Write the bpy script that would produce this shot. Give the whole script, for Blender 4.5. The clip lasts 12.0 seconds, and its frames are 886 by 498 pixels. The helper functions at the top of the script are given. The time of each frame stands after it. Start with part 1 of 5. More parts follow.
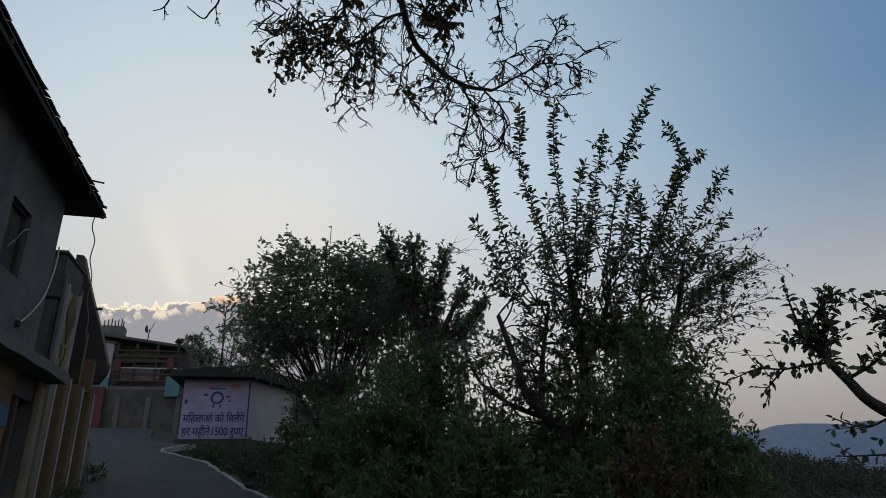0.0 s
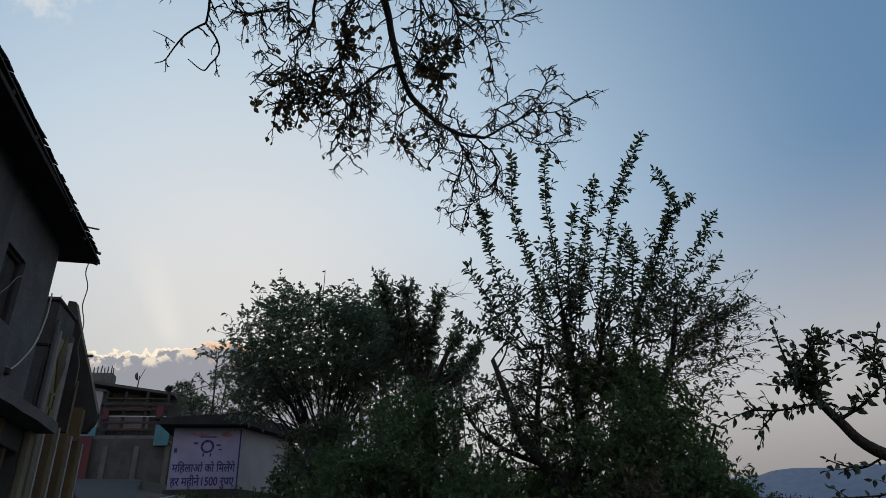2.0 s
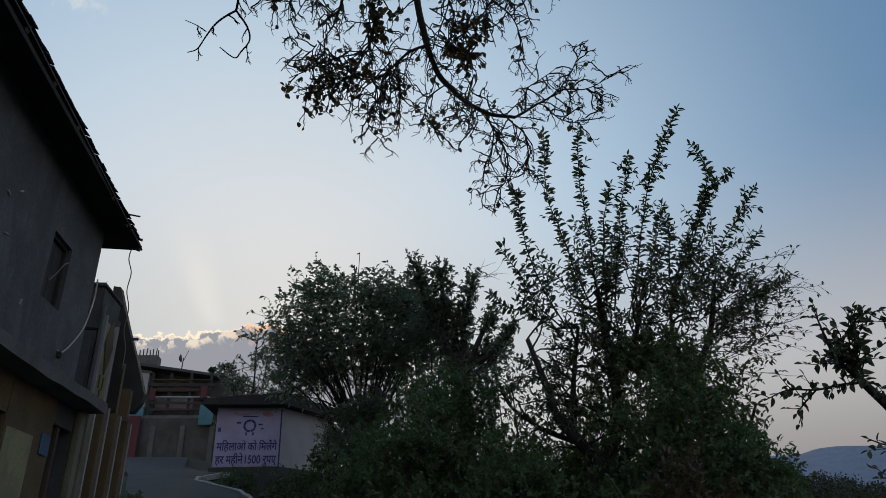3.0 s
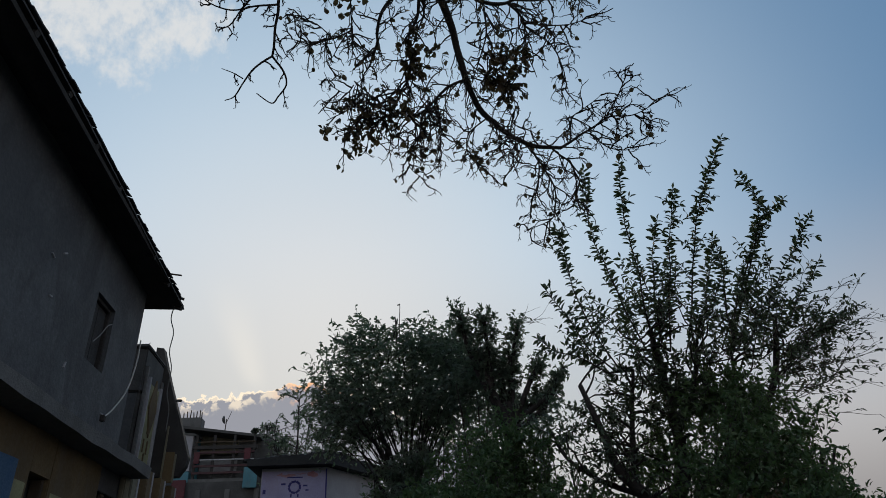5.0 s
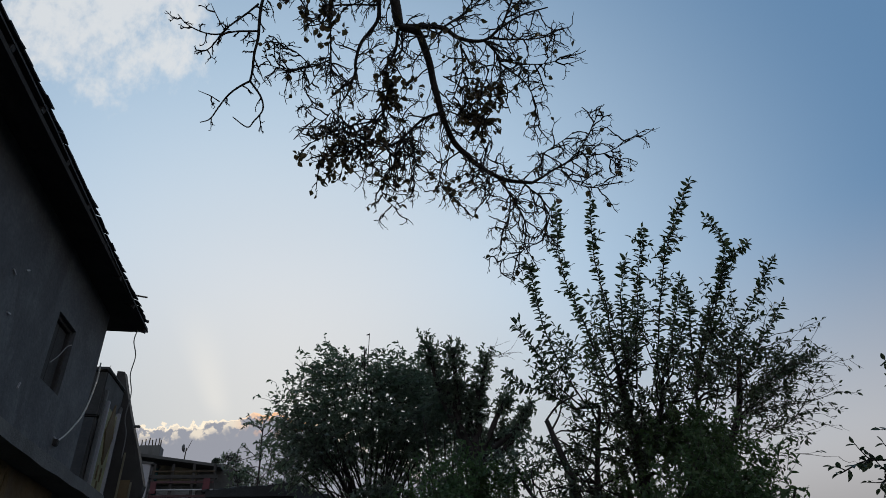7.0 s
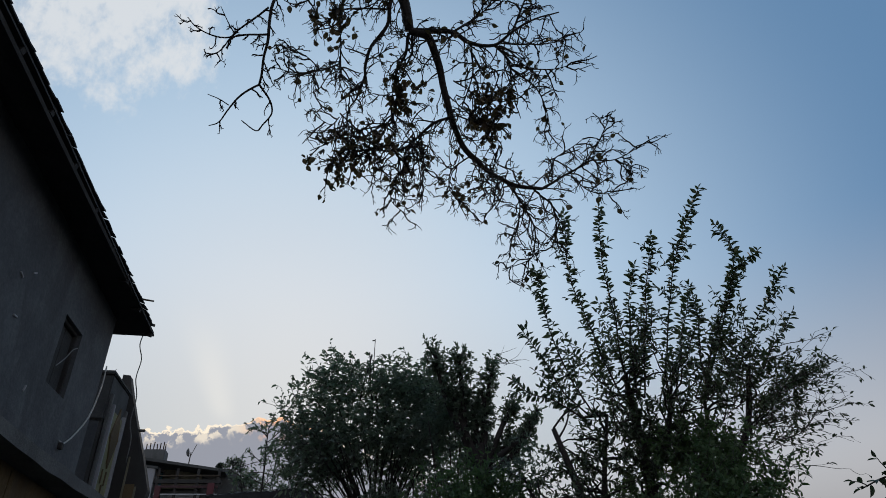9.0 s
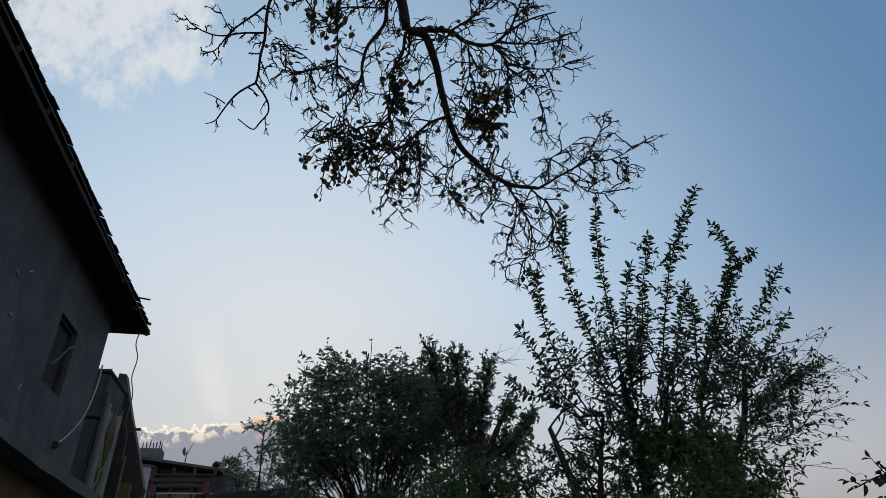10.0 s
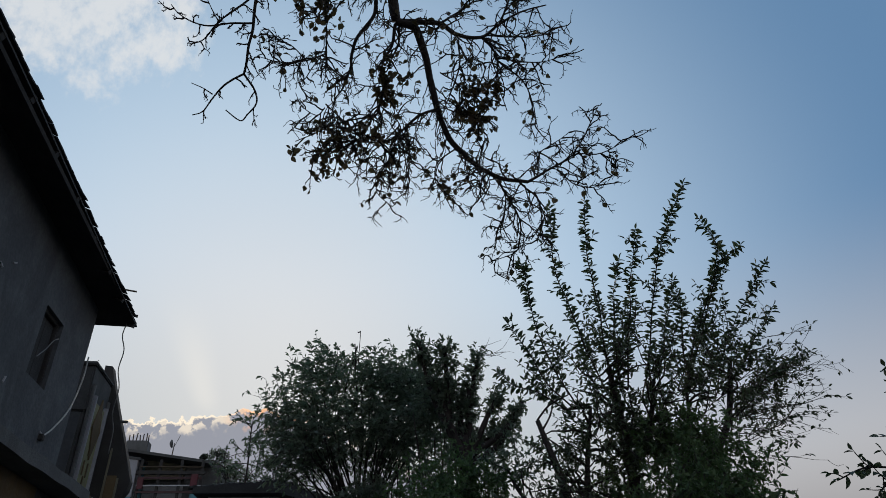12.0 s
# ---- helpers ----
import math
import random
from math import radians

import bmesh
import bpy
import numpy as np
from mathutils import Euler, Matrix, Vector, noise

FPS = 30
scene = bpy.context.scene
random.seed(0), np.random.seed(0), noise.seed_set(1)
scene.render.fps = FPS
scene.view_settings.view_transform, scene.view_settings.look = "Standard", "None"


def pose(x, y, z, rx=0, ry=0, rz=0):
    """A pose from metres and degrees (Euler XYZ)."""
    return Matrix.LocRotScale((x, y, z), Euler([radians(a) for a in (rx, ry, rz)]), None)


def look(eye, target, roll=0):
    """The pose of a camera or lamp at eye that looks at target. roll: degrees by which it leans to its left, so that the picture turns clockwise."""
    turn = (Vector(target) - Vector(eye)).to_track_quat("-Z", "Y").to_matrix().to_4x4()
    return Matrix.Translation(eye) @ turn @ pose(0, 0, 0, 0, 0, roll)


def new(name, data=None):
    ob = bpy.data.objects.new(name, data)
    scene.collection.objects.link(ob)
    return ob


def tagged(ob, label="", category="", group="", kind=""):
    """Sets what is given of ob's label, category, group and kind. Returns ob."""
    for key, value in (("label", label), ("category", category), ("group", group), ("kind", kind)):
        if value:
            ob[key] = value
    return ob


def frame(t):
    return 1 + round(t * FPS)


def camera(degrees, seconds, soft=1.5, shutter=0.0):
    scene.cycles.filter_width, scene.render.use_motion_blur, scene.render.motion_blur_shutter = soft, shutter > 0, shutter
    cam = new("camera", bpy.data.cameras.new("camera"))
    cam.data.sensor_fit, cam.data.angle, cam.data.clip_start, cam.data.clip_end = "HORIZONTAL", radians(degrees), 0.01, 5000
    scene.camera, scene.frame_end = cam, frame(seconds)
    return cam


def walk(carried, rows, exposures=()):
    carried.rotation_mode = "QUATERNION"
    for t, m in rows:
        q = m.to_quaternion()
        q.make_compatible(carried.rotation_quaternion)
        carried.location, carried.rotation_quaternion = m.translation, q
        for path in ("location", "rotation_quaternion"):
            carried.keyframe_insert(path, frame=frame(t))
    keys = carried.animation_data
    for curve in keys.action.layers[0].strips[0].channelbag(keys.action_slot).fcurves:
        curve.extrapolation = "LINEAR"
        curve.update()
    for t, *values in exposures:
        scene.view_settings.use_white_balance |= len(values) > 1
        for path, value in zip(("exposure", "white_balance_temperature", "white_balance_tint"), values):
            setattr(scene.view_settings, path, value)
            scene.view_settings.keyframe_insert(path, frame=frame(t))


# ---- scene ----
# Camera and its walk: a hand-held shot that tilts up while its holder takes half a step.
cam = camera(68.87, 12.0, soft=0.8)
ROWS = [
    (0.0, -0.029, 0.048, 1.559, 112.78, 1.82, -12.64),
    (0.5, -0.045, 0.010, 1.535, 113.73, 1.89, -12.45),
    (1.0, -0.042, 0.014, 1.537, 114.52, 2.04, -12.14),
    (1.5, -0.042, 0.002, 1.551, 116.74, 2.92, -12.00),
    (2.0, -0.053, -0.008, 1.539, 116.64, 2.39, -13.04),
    (2.5, -0.045, -0.009, 1.547, 116.30, 1.72, -12.70),
    (2.7, -0.041, -0.032, 1.543, 115.04, 1.29, -11.04),
    (4.3, -0.045, 0.218, 1.547, 116.88, 2.90, -8.52),
    (4.5, -0.082, 0.283, 1.574, 119.31, 3.89, -9.14),
    (5.0, -0.101, 0.303, 1.588, 119.75, 2.88, -5.84),
    (5.5, -0.100, 0.328, 1.589, 121.11, 2.36, -7.21),
    (6.0, -0.082, 0.342, 1.581, 121.42, 2.49, -9.04),
    (6.5, -0.089, 0.348, 1.582, 122.31, 2.62, -8.78),
    (7.0, -0.074, 0.281, 1.550, 122.46, 2.38, -8.88),
    (9.0, -0.090, 0.333, 1.577, 123.02, 1.72, -8.68),
    (9.5, -0.087, 0.342, 1.579, 123.20, 1.62, -8.92),
    (10.0, -0.082, 0.333, 1.575, 122.96, 1.71, -8.97),
    (10.5, -0.074, 0.337, 1.582, 122.75, 1.53, -8.72),
    (11.0, -0.082, 0.342, 1.582, 121.72, 1.96, -9.21),
    (11.5, -0.088, 0.342, 1.586, 121.52, 1.98, -9.45),
    (12.0, -0.083, 0.332, 1.582, 122.26, 2.05, -9.92),
]
walk(cam, [(t, pose(x, y, z, rx, ry, rz)) for t, x, y, z, rx, ry, rz in ROWS],
     [(0.0, 0.0, 6830, 10), (1.2, 0.0, 6700, 10), (2.5, 0.0, 6580, 10), (5.0, 0.0, 6560, 10), (7.0, 0.0, 6400, 10), (9.5, 0.0, 6320, 10), (12.0, 0.0, 6380, 10)])
scene.view_settings.exposure = 0.0

# ---- sky, clouds and sun ----
SUN_AZ, SUN_EL = -4.5, 16.5
SKY_STRENGTH = 0.10


def node_tools(tree):
    """Short ways to add nodes to a tree."""
    nodes, links = tree.nodes, tree.links

    def feed(socket, value):
        if isinstance(value, bpy.types.NodeSocket):
            links.new(value, socket)
        elif isinstance(value, (tuple, list)) and len(value) == 3 and socket.type == "RGBA":
            socket.default_value = (*value, 1)
        else:
            socket.default_value = value

    def maths(op, a, b=0.0, c=0.0, clamp=False):
        n = nodes.new("ShaderNodeMath")
        n.operation, n.use_clamp = op, clamp
        feed(n.inputs[0], a), feed(n.inputs[1], b), feed(n.inputs[2], c)
        return n.outputs[0]

    def noise_tex(vector, scale, detail=4.0, rough=0.55, distort=0.0):
        n = nodes.new("ShaderNodeTexNoise")
        if vector is not None:
            feed(n.inputs["Vector"], vector)
        n.inputs["Scale"].default_value, n.inputs["Detail"].default_value = scale, detail
        n.inputs["Roughness"].default_value, n.inputs["Distortion"].default_value = rough, distort
        return n.outputs["Fac"]

    def ramp(value, lo, hi, a=0.0, b=1.0, smooth=True):
        n = nodes.new("ShaderNodeMapRange")
        n.interpolation_type = "SMOOTHSTEP" if smooth else "LINEAR"
        feed(n.inputs[0], value)
        for k, v in zip((1, 2, 3, 4), (lo, hi, a, b)):
            feed(n.inputs[k], v)
        return n.outputs[0]

    def mix(fac, a, b, blend="MIX"):
        n = nodes.new("ShaderNodeMix")
        n.data_type, n.blend_type = "RGBA", blend
        feed(n.inputs[0], fac), feed(n.inputs[6], a), feed(n.inputs[7], b)
        return n.outputs[2]

    return nodes, links, maths, noise_tex, ramp, mix


def build_sky():
    world = bpy.data.worlds.new("dusk_sky")
    scene.world = world
    world.use_nodes = True
    world.node_tree.nodes.clear()
    nodes, links, maths, noise_tex, ramp, mix = node_tools(world.node_tree)
    sky = nodes.new("ShaderNodeTexSky")
    sky.sky_type, sky.sun_disc = "NISHITA", False
    sky.sun_elevation, sky.sun_rotation = radians(SUN_EL), radians(SUN_AZ)
    sky.altitude, sky.air_density, sky.dust_density, sky.ozone_density = 900, 1.0, 1.2, 2.0
    coord = nodes.new("ShaderNodeTexCoord").outputs["Generated"]
    split = nodes.new("ShaderNodeSeparateXYZ")
    links.new(coord, split.inputs[0])
    x, y, z = split.outputs
    el = maths("MULTIPLY", maths("ARCSINE", z), 180 / math.pi)
    az = maths("MULTIPLY", maths("ARCTAN2", x, y), 180 / math.pi)
    plane = nodes.new("ShaderNodeCombineXYZ")
    links.new(az, plane.inputs[0]), links.new(el, plane.inputs[1])
    flat = plane.outputs[0]
    # high thin haze that spreads the sun's glow over the sky ahead
    toward = nodes.new("ShaderNodeVectorMath")
    toward.operation = "DOT_PRODUCT"
    links.new(coord, toward.inputs[0])
    toward.inputs[1].default_value = sun_way
    gap = maths("MULTIPLY", maths("ARCCOSINE", toward.outputs["Value"]), 180 / math.pi)
    haze = mix(ramp(gap, 4.0, 34.0), (7.4, 7.5, 7.5), (5.3, 6.8, 8.15))
    haze = mix(ramp(gap, 20.0, 58.0), haze, (1.3, 2.5, 4.2))
    # unseen sky behind the camera, raised to brighten whatever faces it
    haze = mix(ramp(gap, 70.0, 150.0), haze, (5.6, 6.2, 7.0))
    haze = mix(ramp(el, 8.0, 31.0, 0.92, 0.0), haze, mix(ramp(gap, 10.0, 45.0), (4.85, 4.9, 4.65), (5.6, 5.25, 4.95)))
    colour = mix(0.9, sky.outputs[0], haze)
    # dull mauve haze low over the valley, away from the sun
    veil = maths("MULTIPLY", ramp(el, 4.0, 14.0, 0.75, 0.0), ramp(az, 12.0, 28.0))
    # a low bank of cloud along the horizon, its top sharp and lit near the sun, soft and lower away from it
    off = maths("ABSOLUTE", maths("SUBTRACT", az, -6.0))
    lumps = maths("SUBTRACT", noise_tex(flat, 0.75, 4.0, 0.55), 0.5)
    top = maths("ADD", maths("SUBTRACT", maths("SUBTRACT", 18.1, maths("MULTIPLY", off, 0.17)), ramp(az, 0.0, 18.0, 0.0, 6.0)), maths("MULTIPLY", lumps, 2.6))
    depth_in = maths("SUBTRACT", top, el)
    soft = ramp(off, 10.0, 45.0, 0.12, 7.0)
    bank = ramp(maths("DIVIDE", depth_in, soft), 0.0, 1.0)
    near_sun = ramp(off, 12.0, 60.0, 1.0, 0.0)
    bank_colour = mix(near_sun, (2.9, 2.75, 3.0), (2.9, 3.0, 3.5))
    colour = mix(maths("MULTIPLY", bank, 0.92), colour, bank_colour)
    colour = mix(veil, colour, (2.4, 2.2, 2.25))
    puff = noise_tex(flat, 0.95, 5.0, 0.55)
    edge = maths("MULTIPLY", ramp(depth_in, -0.06, 0.04), ramp(depth_in, 0.08, 0.30, 1.0, 0.0))
    tuft = maths("MULTIPLY", maths("MULTIPLY", ramp(depth_in, 0.0, 0.15), ramp(depth_in, 0.5, 1.7, 1.0, 0.0)), ramp(puff, 0.50, 0.58, 0.0, 0.7))
    rim = maths("MULTIPLY", maths("MAXIMUM", edge, tuft), ramp(off, 9.0, 18.0, 1.0, 0.0))
    colour = mix(rim, colour, mix(ramp(gap, 1.5, 4.5), (11.0, 5.6, 2.6), (10.4, 9.0, 7.0)))
    # high broken cloud in the north-west of the sky
    high = maths("ADD", maths("POWER", maths("DIVIDE", maths("ADD", az, 31.0), 14.0), 2.0), maths("POWER", maths("DIVIDE", maths("SUBTRACT", el, 50.5), 9.0), 2.0))
    body = maths("SUBTRACT", maths("ADD", noise_tex(flat, 0.16, 6.0, 0.6), maths("MULTIPLY", noise_tex(flat, 0.9, 4.0, 0.6), 0.35)), maths("MULTIPLY", high, 0.28))
    colour = mix(maths("MULTIPLY", ramp(body, 0.30, 0.58), 0.85), colour, (7.5, 7.6, 7.6))
    # rays that fan up from the hidden sun
    fan = maths("DIVIDE", maths("SUBTRACT", az, -7.0), maths("MAXIMUM", maths("SUBTRACT", el, 11.0), 1.0))
    beam = maths("MULTIPLY", ramp(maths("ABSOLUTE", maths("ADD", fan, 0.42)), 0.0, 0.22, 1.0, 0.0), maths("MULTIPLY", ramp(el, 17.0, 19.0), ramp(el, 20.0, 28.0, 1.0, 0.0)))
    colour = mix(maths("MULTIPLY", beam, 0.35), colour, (9.0, 8.6, 7.8))
    back = nodes.new("ShaderNodeBackground")
    links.new(colour, back.inputs[0])
    back.inputs[1].default_value = SKY_STRENGTH
    out = nodes.new("ShaderNodeOutputWorld")
    links.new(back.outputs[0], out.inputs[0])


sun_way = Vector((math.sin(radians(SUN_AZ)) * math.cos(radians(SUN_EL)), math.cos(radians(SUN_AZ)) * math.cos(radians(SUN_EL)), math.sin(radians(SUN_EL))))
build_sky()
sun_data = bpy.data.lights.new("sun", "SUN")
sun_data.energy, sun_data.angle, sun_data.color = 0.5, radians(12), (1.0, 0.82, 0.62)
sun = new("sun", sun_data)
sun.matrix_world = look(sun_way * 200, (0, 0, 0))


# ---- materials ----
def material(name, base, second=None, rough=0.8, scale=3.0, bump=0.2, fine=40.0, metal=0.0, spread=0.0, stain=None, stain_amount=0.4):
    """A worn surface: two colours mixed by large blotches, fine grain in tone and relief, and stains with streaks."""
    m = bpy.data.materials.new(name)
    m.use_nodes = True
    nodes, links, maths, noise_tex, ramp, mix = node_tools(m.node_tree)
    bsdf = nodes["Principled BSDF"]
    coord = nodes.new("ShaderNodeTexCoord").outputs["Object"]
    second = second or tuple(c * 0.72 for c in base)
    blotch = noise_tex(coord, scale, 6.0, 0.6)
    grain = noise_tex(coord, fine, 3.0, 0.6)
    colour = mix(ramp(blotch, 0.35, 0.65), base, second)
    colour = mix(ramp(grain, 0.3, 0.7, 0.0, 0.35), colour, tuple(c * 0.6 for c in base))
    if stain:
        stretch = nodes.new("ShaderNodeMapping")
        links.new(coord, stretch.inputs[0])
        stretch.inputs["Scale"].default_value = (1, 1, 0.25)
        streak = noise_tex(stretch.outputs[0], scale * 1.7, 5.0, 0.65, 0.6)
        colour = mix(ramp(streak, 0.48, 0.68, 0.0, stain_amount), colour, stain)
    if spread:
        info = nodes.new("ShaderNodeObjectInfo").outputs["Random"]
        isle = nodes.new("ShaderNodeNewGeometry").outputs["Random Per Island"]
        tone = maths("FRACT", maths("ADD", info, isle))
        hsv = nodes.new("ShaderNodeHueSaturation")
        links.new(colour, hsv.inputs["Color"])
        links.new(ramp(tone, 0, 1, 1 - spread, 1 + spread, False), hsv.inputs["Value"])
        links.new(ramp(maths("FRACT", maths("MULTIPLY", tone, 7.3)), 0, 1, 0.5 - spread * 0.06, 0.5 + spread * 0.06, False), hsv.inputs["Hue"])
        colour = hsv.outputs[0]
    links.new(colour, bsdf.inputs["Base Color"])
    links.new(ramp(grain, 0.2, 0.8, max(rough - 0.12, 0.05), min(rough + 0.1, 1.0)), bsdf.inputs["Roughness"])
    bsdf.inputs["Metallic"].default_value = metal
    if bump:
        b = nodes.new("ShaderNodeBump")
        b.inputs["Strength"].default_value, b.inputs["Distance"].default_value = bump, 0.02
        links.new(maths("ADD", grain, maths("MULTIPLY", blotch, 1.5)), b.inputs["Height"])
        links.new(b.outputs[0], bsdf.inputs["Normal"])
    return m


def leaf_material(name, base, spread=0.35, thin=0.35, rough=0.55, gloss=0.5):
    """Leaves that let a little light through."""
    m = material(name, base, tuple(c * f for c, f in zip(base, (1.25, 1.1, 0.8))), rough, 6.0, 0.0, 60.0, 0.0, spread)
    nodes, links = m.node_tree.nodes, m.node_tree.links
    bsdf, out = nodes["Principled BSDF"], nodes["Material Output"]
    bsdf.inputs["Specular IOR Level"].default_value = gloss
    glow = nodes.new("ShaderNodeBsdfTranslucent")
    glow.inputs[0].default_value = (base[0] * 1.5, base[1] * 1.7, base[2], 1)
    both = nodes.new("ShaderNodeMixShader")
    both.inputs[0].default_value = thin
    links.new(bsdf.outputs[0], both.inputs[1]), links.new(glow.outputs[0], both.inputs[2])
    links.new(both.outputs[0], out.inputs[0])
    return m


GRASS = material("grass_ground", (0.034, 0.036, 0.020), (0.048, 0.042, 0.027), 0.95, 0.5, 0.6, 9.0, stain=(0.05, 0.045, 0.03))
ASPHALT = material("asphalt", (0.030, 0.032, 0.039), (0.042, 0.043, 0.048), 0.85, 0.8, 0.4, 70.0, stain=(0.06, 0.055, 0.05), stain_amount=0.5)
CHALK = material("white_edge_paint", (0.48, 0.47, 0.44), (0.26, 0.25, 0.23), 0.85, 5.0, 0.4, 30.0, stain=(0.16, 0.14, 0.11))
PLASTER = material("grey_plaster", (0.118, 0.122, 0.128), (0.078, 0.08, 0.085), 0.9, 1.3, 0.5, 18.0, stain=(0.065, 0.064, 0.066), stain_amount=0.75)
OCHRE = material("ochre_paint", (0.175, 0.118, 0.055), (0.12, 0.082, 0.042), 0.85, 1.2, 0.3, 25.0, stain=(0.13, 0.10, 0.07), stain_amount=0.6)
CREAM = material("cream_paint", (0.23, 0.205, 0.145), (0.16, 0.145, 0.105), 0.85, 1.5, 0.3, 25.0, stain=(0.18, 0.15, 0.10), stain_amount=0.5)
YELLOW = material("pale_yellow_paint", (0.33, 0.315, 0.17), (0.24, 0.225, 0.13), 0.85, 2.0, 0.3, 25.0, stain=(0.16, 0.14, 0.09), stain_amount=0.5)
CONCRETE = material("old_concrete", (0.16, 0.155, 0.15), (0.12, 0.118, 0.115), 0.92, 1.6, 0.5, 30.0, stain=(0.08, 0.078, 0.07), stain_amount=0.6)
DARKWALL = material("dark_plaster", (0.10, 0.098, 0.095), (0.065, 0.062, 0.06), 0.95, 1.2, 0.4, 25.0, stain=(0.04, 0.04, 0.038))
SHUTTER = material("weathered_dark_shutter", (0.05, 0.045, 0.042), (0.035, 0.03, 0.028), 0.85, 2.0, 0.4, 45.0)
SLATE = material("slate", (0.075, 0.078, 0.085), (0.05, 0.05, 0.055), 0.75, 2.5, 0.5, 35.0, spread=0.3)
TIMBER = material("old_timber", (0.10, 0.07, 0.045), (0.065, 0.045, 0.03), 0.85, 2.0, 0.5, 45.0)
TIN = material("rusty_sheet_metal", (0.16, 0.13, 0.12), (0.11, 0.075, 0.06), 0.65, 1.8, 0.3, 30.0, 0.3, stain=(0.13, 0.06, 0.035))
BARK = material("grey_bark", (0.085, 0.072, 0.06), (0.055, 0.046, 0.04), 0.95, 8.0, 0.8, 50.0)
BARK_DARK = material("dark_bark", (0.05, 0.04, 0.036), (0.035, 0.028, 0.026), 0.95, 8.0, 0.8, 50.0)
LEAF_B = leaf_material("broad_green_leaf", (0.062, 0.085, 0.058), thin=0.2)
LEAF_A = leaf_material("dark_green_leaf", (0.10, 0.126, 0.118), thin=0.5, rough=0.55, gloss=0.85)
LEAF_FAR = leaf_material("far_leaf", (0.05, 0.06, 0.055), 0.25, 0.1, 0.9, 0.1)
LEAF_BUSH = leaf_material("bush_leaf", (0.082, 0.125, 0.068), 0.25, 0.35, 0.7, 0.3)
LEAF_DRY = leaf_material("withered_leaf", (0.075, 0.055, 0.04))
LEAF_RED = leaf_material("russet_leaf", (0.085, 0.06, 0.035))
LIME = material("whitewash", (0.42, 0.41, 0.43), (0.35, 0.34, 0.36), 0.9, 1.0, 0.25, 25.0, stain=(0.30, 0.28, 0.27), stain_amount=0.45)
LILAC = material("lilac_whitewash", (0.43, 0.40, 0.60), (0.37, 0.34, 0.52), 0.9, 1.4, 0.2, 25.0, stain=(0.36, 0.30, 0.36), stain_amount=0.4)
BLUE_PAINT = material("ink_blue_paint", (0.05, 0.045, 0.20), (0.07, 0.06, 0.22), 0.8, 3.0, 0.1, 40.0)
ROSE_PAINT = material("faded_rose_paint", (0.42, 0.20, 0.24), (0.5, 0.3, 0.34), 0.85, 4.0, 0.1, 40.0)
TEAL = material("teal_paint", (0.10, 0.28, 0.34), (0.08, 0.22, 0.27), 0.8, 1.5, 0.2, 30.0, stain=(0.12, 0.14, 0.14))
RED = material("red_paint", (0.12, 0.022, 0.03), (0.085, 0.018, 0.024), 0.7, 2.0, 0.2, 30.0, stain=(0.10, 0.03, 0.03))
MAROON = material("maroon_paint", (0.075, 0.03, 0.032), (0.06, 0.025, 0.028), 0.75, 2.0, 0.2, 30.0)
PALE_STEEL = material("painted_steel", (0.45, 0.46, 0.48), (0.36, 0.36, 0.38), 0.5, 4.0, 0.1, 40.0, 0.4)
RUBBER = material("black_cable", (0.03, 0.03, 0.03), (0.02, 0.02, 0.02), 0.6, 6.0, 0.0, 40.0)
GREY_CABLE = material("grey_cable", (0.22, 0.22, 0.22), (0.17, 0.17, 0.17), 0.6, 6.0, 0.0, 40.0)
PALE_CABLE = material("pale_cable", (0.5, 0.5, 0.48), (0.4, 0.4, 0.38), 0.6, 6.0, 0.0, 40.0)
POSTER = material("blue_plastic", (0.03, 0.095, 0.20), (0.045, 0.11, 0.21), 0.6, 6.0, 0.05, 40.0)
# the blue-grey of distance haze is put into this base colour
HAZED_HILL = material("hazed_far_hill", (0.21, 0.25, 0.325), (0.19, 0.225, 0.30), 1.0, 0.004, 0.0, 0.05)
DARK_GLASS = material("dark_glass", (0.02, 0.022, 0.025), (0.015, 0.016, 0.02), 0.15, 2.0, 0.0, 10.0)
DARK_ROOF = material("dark_roof", (0.035, 0.034, 0.034), (0.025, 0.024, 0.024), 0.95, 2.0, 0.5, 25.0)
STONE = material("rubble_stone", (0.085, 0.08, 0.075), (0.06, 0.057, 0.055), 0.95, 3.0, 0.6, 25.0, spread=0.35)


# ---- mesh helpers ----
def part(name, bm, mat, parent=None, label="", smooth=False):
    me = bpy.data.meshes.new(name)
    if isinstance(bm, bmesh.types.BMesh):
        bmesh.ops.recalc_face_normals(bm, faces=bm.faces)
        bm.to_mesh(me)
        bm.free()
    else:
        me.from_pydata([tuple(v) for v in bm[0]], [], bm[1])
    me.materials.append(mat)
    if smooth:
        me.polygons.foreach_set("use_smooth", [True] * len(me.polygons))
    ob = new(name, me)
    if parent:
        ob.parent = parent
    if label:
        ob["label"] = label
    return ob


def thing(name, label, category, group="", kind=""):
    return tagged(new(name), label, category, group, kind)


